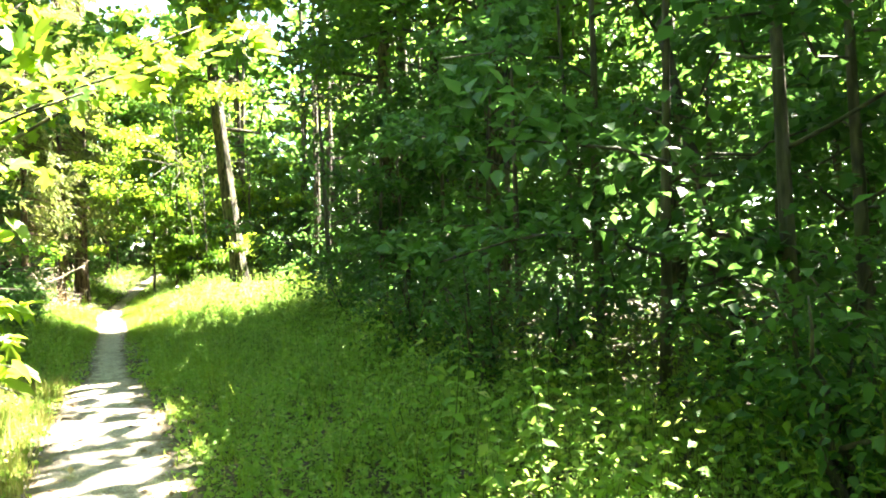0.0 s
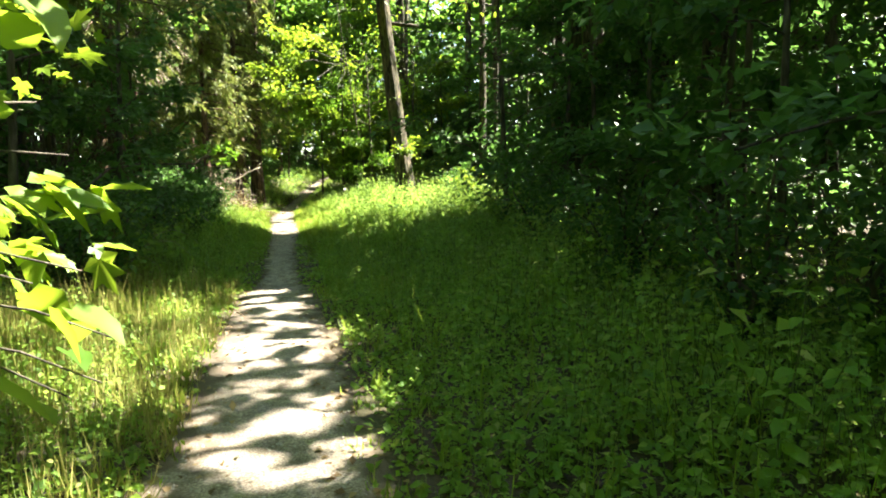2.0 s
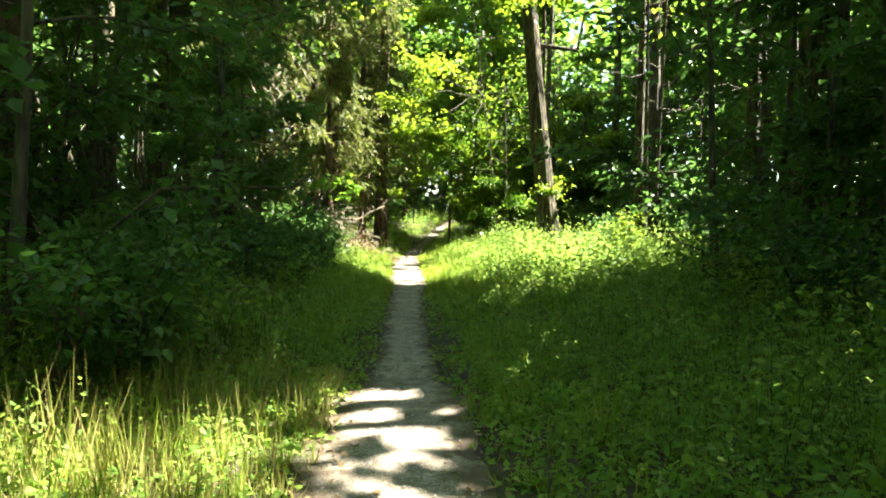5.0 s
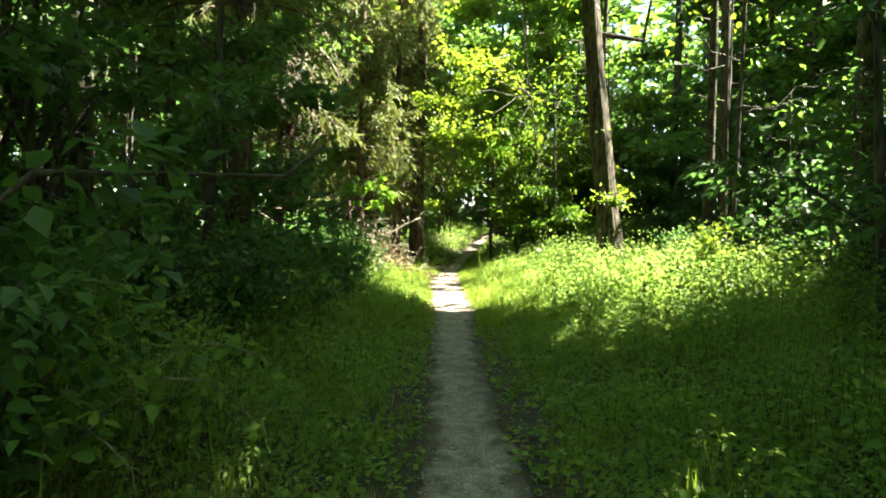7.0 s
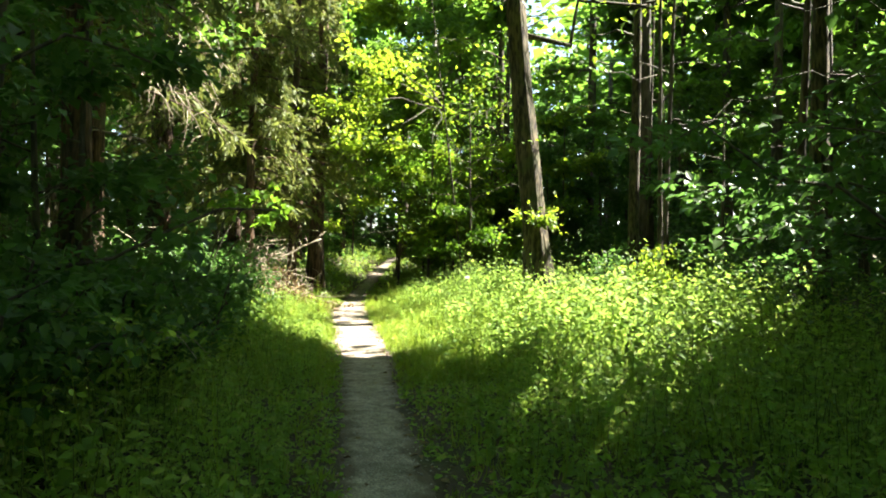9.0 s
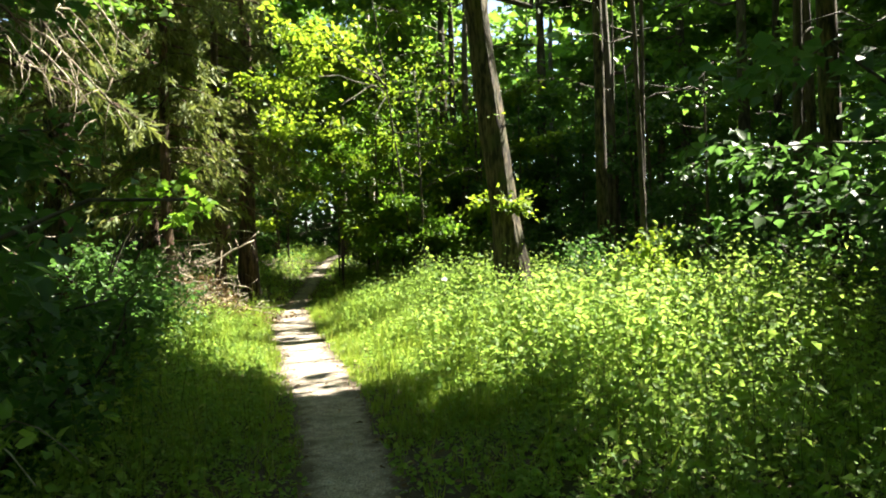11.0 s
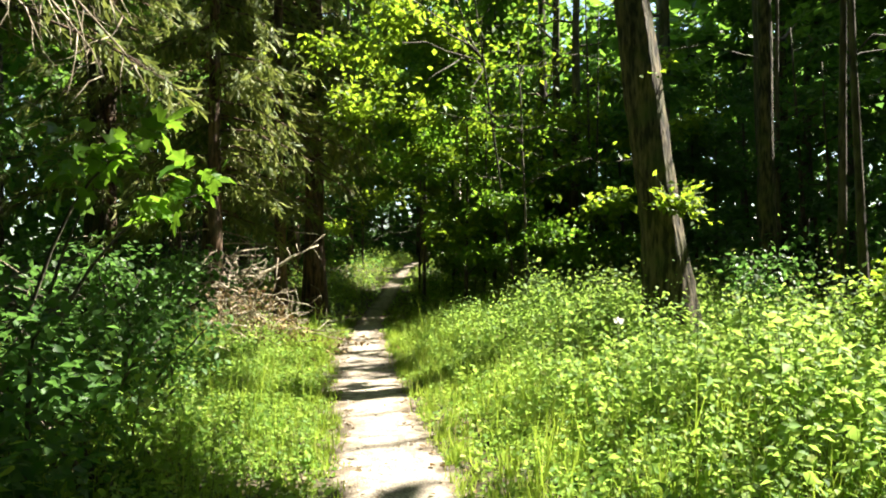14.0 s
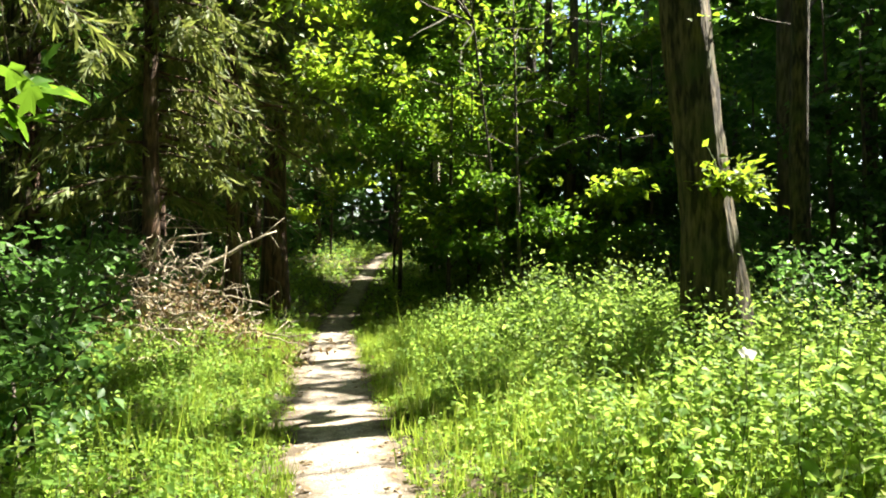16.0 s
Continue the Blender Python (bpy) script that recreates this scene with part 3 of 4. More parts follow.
low_boughs(first, np.array(first.location) + (-0.9, -0.2, 6.0), [(3.3, 28.4, 5.5), (4.2, 28.0, 6.0), (5.0, 28.3, 6.7), (5.8, 28.2, 6.2), (4.8, 28.8, 5.0), (3.9, 28.7, 6.9), (5.9, 28.9, 4.6)], 1.1, 24, 12, 0.15, BARK_GREY, LEAF_MAPLE, "flat spray of sunlit yellow-green leaves")

for x, y, h, cr, n in [(6.3, 33.9, 7.5, 1.9, 640), (8.0, 36.4, 8.5, 2.1, 640), (6.7, 31.6, 8.5, 2.1, 620), (8.3, 33.6, 10.5, 2.4, 700), (9.6, 37.0, 10.0, 2.4, 600), (10.8, 41.0, 10.0, 2.6, 560), (7.6, 29.9, 6.5, 1.8, 420), (9.9, 31.0, 9.0, 2.2, 480)]:
    broadleaf("young_beech", x, y, h, 0.05, 0.8, cr, 0.125, n, 15, "young beech with level layers of fresh green leaves", BARK_GREY, LEAF_BEECH, rng, (rng.uniform(-0.03, 0.02), 0.0), 13, group="young beeches", flare=1.1)

# ---- the wood all round: trunks and closed canopy ----
taken = [(7.0, 23.9), (2.25, 31), (3.15, 32.6), (0.95, 29.6), (-2.3, 25.6), (-1.65, 20.6), (-3.6, 14.6), (6.65, 5.3), (8.9, 38.5)] + [(x, y) for x, y, *_ in SLENDER]
for j in range(13):
    for i in range(10):
        x, y = -21 + i * 5.9 + rng.uniform(-1.9, 1.9) + (j % 2) * 2.9, -11 + j * 5.6 + rng.uniform(-1.8, 1.8)
        off = x - float(trail(y))
        # No trees in the wedge kept thin for sky in the camera's view.
        if y > 34 and 23 < math.degrees(math.atan2(x, y - 10)) < 30:
            continue
        if abs(off) < 2.9 or min(math.hypot(x - a, y - b) for a, b in taken) < 2.6 or (15.5 < y < 34 and -4.6 < off < 9) or (-2 < y < 15.6 and -4.6 < off < 5.2):
            continue
        h = rng.uniform(15, 20)
        broadleaf("forest_tree", x, y, h, rng.uniform(0.11, 0.24), h * 0.2, rng.uniform(3.4, 4.4), 0.34, (175 if y < 44 and x > -13 else 95) if y > -2 else 60, 24 if x > 11 else 17, "tall broadleaf tree of the shady wood", BARK_GREY if rng.random() < 0.6 else BARK_OAK,
                  LEAF_CANOPY, rng, (rng.uniform(-0.04, 0.04), rng.uniform(-0.04, 0.04)), 9, group="forest trees")

# Trees added for the shade of their crowns, trunks mostly out of view.
for x, y, r in [(6.9, 13.9, 4.5), (8.4, 14.0, 4.4), (7.4, 10.8, 4.2), (9.5, 4.2, 4.4), (9.8, 8.4, 4.4), (9.6, 17.2, 5.4), (10.4, 19.8, 5.6), (11.2, 26.6, 5.6), (10.4, 33.8, 4.4), (-3.2, 17.4, 4.8), (-3.4, 23.2, 4.6), (-4.0, 11.6, 4.4), (-3.6, 28.4, 4.4), (13.5, 19.2, 4.2), (16.5, 22.3, 4.4), (18.2, 27.0, 4.4), (16.8, 31.8, 4.4), (20.5, 24.0, 4.4), (17.5, 17.6, 4.4)]:
    broadleaf("forest_tree", x, y, 20 if r > 5 else 16, 0.16, 8.0 if r > 5 else 5.6 if x < 0 else 4.2, r, 0.31, 500 if r > 5 else 340, 17, "added tall tree whose wide dense crown casts shade", BARK_OAK, LEAF_CANOPY, rng, (0, 0), 11, group="forest trees")
for x, y in [(1.6, 38.5), (9.2, 44.0), (4.6, 48.5), (11.8, 54.0), (15.5, 58.5), (8.3, 55.5), (6.2, 45.5), (13.0, 47.5), (0.2, 43.0)]:
    broadleaf("forest_tree", x, y, 16, 0.15, 3.0, 3.4, 0.27, 300, 16, "broadleaf tree crowding the bend of the path", BARK_GREY, LEAF_CANOPY, rng, (0, 0), 11, group="forest trees")

# ---- understorey: saplings and bushes either side ----
def saplings(spots, h0, h1, leaf, twigs, label, leaf_m=None, name="sapling"):
    for x, y in spots:
        h = rng.uniform(h0, h1)
        broadleaf(name, x, y, h, 0.02 + 0.006 * h, 0.5, h * 0.30, leaf, twigs, 13, label, BARK_GREY, leaf_m or LEAF_SHRUB, rng, (rng.uniform(-0.06, 0.06), rng.uniform(-0.06, 0.06)), 9, category="sapling", group="saplings", flare=1.1)


def strip(y0, y1, s0, s1, n, seed):
    r = np.random.default_rng(seed)
    y = np.linspace(y0, y1, n) + r.uniform(-0.6, 0.6, n)
    return [(float(trail(b)) + a, float(b)) for a, b in zip(r.uniform(s0, s1, n), y)]


saplings(strip(-1, 13.8, 4.0, 5.6, 14, 1), 4.5, 7, 0.13, 190, "leafy sapling in the dense shaded thicket")
saplings(strip(-2, 18, 6.0, 9, 16, 2), 6, 9, 0.17, 150, "tall sapling filling the thicket")
saplings(strip(14, 34, 8.6, 12, 14, 3), 4.5, 7.5, 0.15, 190, "sapling behind the sunny nettle bed")
saplings(strip(29.5, 34, 4.5, 9.0, 8, 4), 3.5, 6, 0.15, 190, "sapling at the far edge of the glade")
saplings(strip(9.5, 19, -4.4, -2.9, 8, 5), 4, 6.5, 0.13, 150, "slender sapling in the dark thicket")
saplings(strip(0, 28, -8.5, -5, 16, 6), 6, 9, 0.17, 150, "tall sapling filling the dark wood")
saplings(strip(33, 58, 2.5, 7, 13, 7), 4.5, 8, 0.18, 190, "sapling beside the bend of the path")
saplings(strip(35, 58, -7, -2.6, 13, 8), 4.5, 8, 0.18, 180, "sapling in the shade beyond the glade")
saplings(strip(52, 62, -3, 3, 7, 13), 6, 9, 0.2, 190, "sapling closing the view along the path")
for x, y in strip(10, 16.5, -2.7, -1.9, 6, 9):
    shrub("bush", x, y, 1.35, 0.9, 0.085, 7, 16, 11, "dark leafy bush beside the path", rng, shape=BROAD, group="path bushes")
for x, y in strip(16.2, 22.5, -2.7, -1.6, 8, 14):
    shrub("bush", x, y, 1.25, 0.85, 0.085, 6, 15, 11, "dark leafy bush on the shaded verge", rng, group="path bushes")
for x, y in strip(2, 12.5, 2.9, 4.2, 8, 10):
    shrub("bush", x, y, 1.6, 1.0, 0.085, 7, 15, 11, "low leafy bush at the thicket edge", rng, shape=BROAD, group="path bushes")
for x, y in strip(21, 31, -4.5, -2.6, 6, 11):
    shrub("bush", x, y, 1.8, 1.1, 0.11, 7, 15, 10, "dark bush at the edge of the spruces", rng, group="path bushes")
for x, y in strip(19, 31, 6.6, 8.6, 7, 12):
    shrub("bush", x, y, 1.9, 1.1, 0.11, 7, 15, 10, "leafy bush behind the nettle bed", rng, group="path bushes")
shrub("bush", 8.2, 21.3, 1.7, 0.7, 0.11, 7, 14, 10, "sunlit bush standing above the nettles", rng, LEAF_MAPLE)

for x, y, h in [(-3.1, 15.6, 4.6), (-3.9, 17.2, 4.2), (-2.8, 18.9, 3.8)]:
    shrub("bush", x, y, h, 1.5, 0.075, 15, 10, 4, "tall half-bare bush of many thin stems", rng, group="half-bare bushes")

# ---- the lime sapling over the path's start and the maple spray further on ----
def spray(name, x, y, boughs, leaf, label, per=13, droop=0.5, leafy_from=0.45, shape=LOBED, thick=0.018, leaf_m=LEAF_MAPLE):
    ob = root(name, x, y, label, "sapling")
    base = np.array(ob.location)
    tf, tt = [], []
    for (ax, ay, az) in boughs:
        q = np.array([ax, ay, az])
        p = base + (rng.uniform(-0.06, 0.06), rng.uniform(-0.06, 0.06), 0)
        line = np.stack([p + (q - p) * u + UP * 0.5 * math.sin(math.pi * u) for u in np.linspace(0, 1, 9)]) * 1.0
        v, f = tube(line, np.linspace(thick, thick * 0.22, 9), 5)
        part("stem", mesh_of("stem", v - base, f, BARK_GREY), ob)
        for u in np.linspace(leafy_from, 0.97, 6):
            a0 = np.array([np.interp(u, np.linspace(0, 1, 9), line[:, c]) for c in range(3)])
            tf.append(a0)
            tt.append(a0 + unit(rng.normal(0, 1, 3) * (1, 1, 0.3) + (q - p) * 0.4) * 0.32)
    v, f = leafy(np.array(tf), np.array(tt), per, rng, leaf, shape, 0.05, 0.45, droop, 0.28)
    part("leaves", mesh_of("leaves", v - base, f, leaf_m), ob)
    return ob


spray("lime_sapling", -2.2, 4.9, [(-1.05, 4.1, 1.3), (-0.95, 4.5, 1.9), (-1.0, 5.3, 1.65), (-1.2, 4.3, 2.4), (-0.7, 4.8, 2.9), (-1.5, 5.2, 2.6), (-1.25, 3.9, 0.9), (-0.4, 5.6, 3.3), (-0.3, 4.0, 2.35), (0.1, 4.4, 2.6), (-0.6, 3.6, 2.1), (0.2, 4.9, 2.9), (-0.5, 5.2, 2.7), (-1.3, 3.8, 1.6), (-1.2, 4.0, 0.8), (-1.05, 4.6, 1.2)], 0.105, "lime sapling leaning over the path with sunlit leaves")
spray("lime_sapling", -2.9, 6.4, [(-1.9, 5.9, 2.2), (-1.7, 6.8, 1.8), (-2.2, 6.1, 3.0), (-1.6, 6.2, 1.3)], 0.10, "lime sapling in the roadside thicket")
spray("lime_sapling", -1.75, 4.25, [(-0.76, 3.91, 1.22), (-0.84, 3.94, 1.2), (-0.79, 3.9, 1.0), (-0.74, 3.9, 1.02), (-0.84, 3.98, 1.5), (-0.77, 3.93, 1.42), (-0.72, 3.9, 1.1), (-0.85, 4.0, 1.65)], 0.11, "lime sapling holding broad leaves beside the path", 1, 0.7, 0.7, HEART, 0.007)
spray("maple_sapling", -0.2, 20.9, [(1.08, 20.5, 1.95), (0.75, 20.0, 2.15), (0.5, 21.4, 2.2)], 0.16, "maple sapling stretching pale leaves over the verge", 7, 0.6, 0.72, leaf_m=LEAF_BEECH)

# ---- brushwood heap under the spruces ----
heap = root("brushwood_heap", 1.35, 28.2, "heap of dry brown brushwood and branches", "brushwood")
base = np.array(heap.location)
for k in range(150):
    a, r = rng.uniform(0, 2 * math.pi), abs(rng.normal(0, 0.85))
    p = base + (r * math.cos(a) - 0.2, r * math.sin(a), 0.05 + max(0, 1.6 - 0.85 * r) * rng.random())
    d = unit(rng.normal(0, 1, 3) * (1, 1, 0.3)) * rng.uniform(0.3, 0.9)
    q = p + d
    q[2] = max(q[2], base[2] + 0.05)
    pieces = [tube(bend(p, q, 5, rng.uniform(-0.02, 0.12), rng, 0.03), np.linspace(rng.uniform(0.009, 0.024), 0.004, 5), 5)]
    for _ in range(3):
        m = p + d * rng.uniform(0.2, 0.9)
        m[2] = max(m[2], base[2] + 0.04)
        pieces.append(tube([m, m + rng.normal(0, 0.14, 3) + (0, 0, 0.05)], [0.005, 0.003], 3))
    v, f = joined(pieces)
    part("branch", mesh_of("branch", v - base, f, DEADWOOD), heap)
n = 1700
at = base + rng.normal(0, 1, (n, 3)) * (0.85, 0.85, 0.0)
at[:, 2] += 0.04 + np.clip(1.5 - 1.0 * np.hypot(at[:, 0] - base[0], at[:, 1] - base[1]), 0.02, 1) * rng.random(n)
v, f = blades(LEAF, at, jitter(rng, n, 1), UP + jitter(rng, n, 0.9), rng.uniform(0.06, 0.16, n), 0.05)
part("dry_leaves", mesh_of("dry_leaves", v - base, f, LITTER), heap, "withered brown leaves among the branches")
p, q = np.array([1.7, 28.4, 1.5]), np.array([2.75, 28.6, 1.83])
fallen = root("fallen_branch", 1.6, 28.4, "bare pale branch lying across the brushwood", "branch")
b0 = np.array(fallen.location)
v, f = joined([tube(bend(p - (0.1, 0, 0.3), q, 8, 0.03, rng, 0.02), np.linspace(0.04, 0.012, 8), 7)] + [tube([p + (q - p) * u, p + (q - p) * u + rng.normal(0, 0.2, 3)], [0.012, 0.004], 4) for u in (0.3, 0.5, 0.65, 0.8, 0.9)])
part("wood", mesh_of("wood", v - b0, f, DEADWOOD), fallen)

# Long dead boughs that hang from the tall spruce into view.
for x, y, z, dx, dy, dz in [(-2.2, 25.5, 6.4, 1.9, -0.7, -1.2), (-2.2, 25.4, 6.0, 2.3, -0.9, -1.7), (-2.2, 25.4, 5.6, 2.0, -0.5, -1.9), (-2.2, 25.5, 6.8, 2.6, -0.6, -1.8), (-2.2, 25.4, 5.0, 1.5, -1.3, -1.1),
                            (-2.2, 25.5, 6.6, 1.6, -1.2, -2.0), (-2.2, 25.4, 5.8, 2.5, -0.3, -2.2), (-2.2, 25.5, 7.2, 2.2, -0.9, -1.4)]:
    ob = tagged(new("dead_bough"), "long bare silvery bough drooping from a spruce", "branch", "dead boughs")
    ob.location = (x, y, z)
    line = bend((0, 0, 0), (dx, dy, dz), 9, 0.45, rng, 0.04)
    v, f = tube(line, np.linspace(0.034, 0.008, 9), 5)
    wood = part("wood", mesh_of("wood", v, f, DEADWOOD), ob)
    for u in np.linspace(0.25, 0.98, 14):
        m = np.array([np.interp(u, np.linspace(0, 1, 9), line[:, c]) for c in range(3)])
        e = m + rng.normal(0, 0.28, 3) - (0, 0, rng.uniform(0.2, 0.6))
        v, f = tube(bend(m, e, 4, 0.05, rng, 0.03), [0.011, 0.009, 0.007, 0.004], 3)
        part("twig", mesh_of("twig", v, f, DEADWOOD), wood)

# ---- herbs, grass and litter ----
def scatter(n, x0, x1, y0, y1, rule, rng):
    """Places over the ground, kept where rule(s, x, y) allows by chance; s: metres to the right of the trail."""
    y = rng.uniform(y0, y1, n)
    s = rng.uniform(x0, x1, n)
    x = trail(y) + s
    keep = rng.random(n) < rule(s, x, y)
    return x[keep], y[keep], s[keep]


def clumps(x, y, f):
    return 0.5 + 0.5 * np.sin(x * f + 1.7 * np.sin(y * f * 0.7)) * np.sin(y * f * 1.1 + 1.3 * np.sin(x * f * 0.9))


def herb_height(s, x, y):
    right = np.interp(s, [0.4, 1.0, 2.0, 3.4, 8], [0.10, 0.28, 0.62, 1.0, 1.1]) * np.interp(y, [3, 10, 15, 18, 40], [0.8, 0.8, 0.9, 1.0, 1.0])
    left = np.interp(-s, [0.4, 0.9, 1.8, 3.5], [0.10, 0.28, 0.5, 0.7]) * np.interp(y, [2, 9, 12, 18, 24, 40], [0.9, 0.9, 1.4, 1.3, 0.9, 0.8])
    return np.where(s > 0, right, left) * (0.35 + 0.7 * clumps(x, y, 1.9) + 0.4 * clumps(x + 3, y, 4.3))


rng = np.random.default_rng(11)
x, y, s = scatter(26000, -6, 9.5, 0.5, 40, lambda s, x, y: np.where(np.abs(s) < 0.5, 0, np.clip((np.abs(s) - 0.4) * 0.9, 0.0, 1.0)) * np.where(np.abs(s) > 5.5, 0.5, 1.0), rng)
x2, y2, s2 = scatter(36000, -3.2, 6.8, 2.5, 30, lambda s, x, y: np.where(s > 0, np.clip((s - 0.5) * 0.8, 0, 1) * smooth(12, 18, y) + 0.9 * (s > 0.6) * (s < 4) * (1 - smooth(12, 18, y)), np.where(y > 18, 0.95, 0.8) * (s < -0.6)), rng)
x, y, s = np.r_[x, x2], np.r_[y, y2], np.r_[s, s2]
h = herb_height(s, x, y) * rng.uniform(0.45, 1.1, len(x)) * np.where(rng.random(len(x)) < 0.12, 1.4, 1.0)
base = np.stack([x, y, height(x, y) - 0.02], 1)
tipv = base + np.stack([rng.normal(0, 0.16, len(x)) * h, rng.normal(0, 0.16, len(x)) * h, h], 1)
v, f = blades(STALK, base, tipv - base, jitter(rng, len(x), 1.0) * (1, 1, 0.1), np.linalg.norm(tipv - base, axis=1), 0.011)
tagged(new("herb_stems", mesh_of("herb_stems", v, f, STEM)), "thin green stems of nettles and woodland herbs", "herbs", kind="stuff")
per = 9
u = np.linspace(0.2, 1.0, per)[None, :, None] + rng.uniform(-0.05, 0.05, (len(x), per, 1))
at = (base[:, None] * (1 - u) + tipv[:, None] * u).reshape(-1, 3)
turn = np.repeat(rng.uniform(0, 6.28, len(x))[:, None], per, 1) + np.arange(per)[None] * 2.4
d = np.stack([np.cos(turn), np.sin(turn), np.full_like(turn, -0.32)], -1).reshape(-1, 3) + jitter(rng, len(at), 0.25)
small = np.where((s < 0) & (y < 12), 0.62, 0.76)
size = (np.repeat((small * (0.045 + 0.125 * rng.random(len(x)) ** 2.0))[:, None], per, 1) * np.linspace(1.2, 0.55, per)[None] * np.clip(0.55 + 0.6 * h, 0.4, 1.2)[:, None]).ravel()
off = np.abs(at[:, 0] - trail(at[:, 1]))
ok = off > half_width(at[:, 1]) + rng.uniform(-0.02, 0.12, len(at))
ok &= (off < 4.6) | (rng.random(len(at)) < 0.6)
near = ok & (off < 1.5) & (at[:, 1] < 21) & (size > 0.06)
far = ok & ~near
v, f = blades(BROAD, at[near], d[near], UP + jitter(rng, near.sum(), 0.6), size[near], size[near] * rng.uniform(0.45, 0.8, near.sum()))
tagged(new("herb_leaves", mesh_of("herb_leaves", v, f, LEAF_HERB)), "dense bed of green nettles and woodland herbs", "herbs", kind="stuff")
v, f = blades(LEAF, at[far], d[far], UP + jitter(rng, far.sum(), 0.6), size[far] * 1.15, size[far] * rng.uniform(0.45, 0.85, far.sum()))
tagged(new("herb_leaves", mesh_of("herb_leaves", v, f, LEAF_HERB)), "nettles and herbs further from the path", "herbs", kind="stuff")

# Low ground cover that creeps up to the trodden edge, and along the far bend.
x, y, s = scatter(90000, -2.4, 2.6, 1.5, 30, lambda s, x, y: (np.abs(s) > half_width(y) * rng.uniform(0.85, 1.25, len(y))) * (0.15 + 0.85 * clumps(x + 5, y, 3.1)), rng)
x2, y2, s2 = scatter(26000, -4.5, 5.0, 29, 58, lambda s, x, y: (np.abs(s) > 0.3) * (0.3 + 0.7 * clumps(x, y, 1.7)), rng)
x3, y3, s3 = scatter(42000, 0.9, 6.5, 17.5, 29, lambda s, x, y: 0.4 + 0.6 * clumps(x, y, 2.2), rng)
size = np.r_[rng.uniform(0.025, 0.07, len(x)), rng.uniform(0.06, 0.13, len(x2)), rng.uniform(0.035, 0.08, len(x3))]
rise = np.r_[np.interp(np.abs(s), [0.38, 0.8, 1.6], [0.03, 0.14, 0.26]), np.interp(np.abs(s2), [0.3, 1.0, 3.0], [0.06, 0.4, 0.9]), herb_height(s3, x3, y3)]
x, y = np.r_[x, x2, x3], np.r_[y, y2, y3]
at = np.stack([x, y, height(x, y) + 0.01 + rise * rng.random(len(x)) ** 1.3], 1)
v, f = blades(LEAF, at, jitter(rng, len(x), 1.0) * (1, 1, 0.35), UP + jitter(rng, len(x), 0.55), size, size * rng.uniform(0.5, 0.9, len(x)))
tagged(new("ground_cover", mesh_of("ground_cover", v, f, LEAF_HERB)), "small low green leaves carpeting the path edges", "herbs", kind="stuff")

x, y = rng.uniform(-20, 30, 42000), rng.uniform(-4, 62, 42000)
s = np.abs(x - trail(y))
far = (s > 5) | ((y > 36) & (s > 0.9))
at = np.stack([x, y, height(x, y) + rng.uniform(0.05, 0.75, len(x)) * np.minimum(1, s / 3)], 1)[far]
v, f = blades(LEAF, at, jitter(rng, len(at), 1) * (1, 1, 0.4), UP + jitter(rng, len(at), 0.4), rng.uniform(0.12, 0.24, len(at)), 0.12)
tagged(new("undergrowth", mesh_of("undergrowth", v, f, LEAF_SHRUB)), "low green undergrowth covering the shaded forest floor", "undergrowth", kind="stuff")

def tufts(n, per, y0, y1, rule, lengths, name, label, material=GRASS):
    """Grass in tufts: blades of one tuft spring from one spot and arch outwards."""
    x, y, s = scatter(n, -3.2, 3.2, y0, y1, rule, rng)
    k = len(x)
    L = np.repeat(np.interp(np.abs(s), *lengths) * rng.uniform(0.5, 1.4, k), per) * rng.uniform(0.45, 1.15, k * per)
    lean = np.repeat(rng.normal(0, 0.22, (k, 2)), per, 0) + rng.normal(0, 0.36, (k * per, 2))
    bx, by = np.repeat(x, per) + rng.normal(0, 0.028, k * per), np.repeat(y, per) + rng.normal(0, 0.028, k * per)
    ok = np.abs(bx - trail(by)) > half_width(by) * rng.uniform(0.78, 1.15, k * per)
    at = np.stack([bx, by, height(bx, by) - 0.01], 1)[ok]
    d = np.concatenate([lean, np.ones((k * per, 1))], 1)[ok]
    side = np.stack([-d[:, 0], -d[:, 1], np.full(len(d), 0.5)], 1) * -1 + jitter(rng, len(d), 0.25)
    v, f = blades(ARC, at, d, side, L[ok], rng.uniform(0.005, 0.011, len(at)))
    tagged(new(name, mesh_of(name, v, f, material)), label, "grass", kind="stuff")


def verge_rule(s, x, y):
    a = np.abs(s)
    return np.interp(a, [0.28, 0.36, 0.7, 1.1, 1.8, 3.2], [0.3, 0.9, 0.8, 0.32, 0.10, 0.04]) * (0.12 + 0.95 * clumps(x, y, 2.3) * clumps(x + 2, y, 5.1)) * (a > 0.27)


def glade_rule(s, x, y):
    return np.where(s > 0, (s > 0.32) * np.interp(s, [0.3, 1.2, 1.9, 2.7], [0.9, 0.85, 0.55, 0.3]), (s < -0.32) * np.interp(-s, [0.3, 1.0, 1.7], [0.9, 0.5, 0.1])) * (0.2 + 0.85 * clumps(x, y, 2.9))


tufts(16000, 12, 1.0, 32, verge_rule, ([0.28, 0.4, 0.6, 1.0, 1.6, 3], [0.05, 0.11, 0.18, 0.3, 0.42, 0.5]), "grass", "soft green grass tufts along the path edges")
tufts(9000, 12, 17.2, 31, glade_rule, ([0.3, 0.6, 1.2, 2.7], [0.10, 0.22, 0.40, 0.6]), "meadow_grass", "lush sunlit yellow-green grass in the glade")
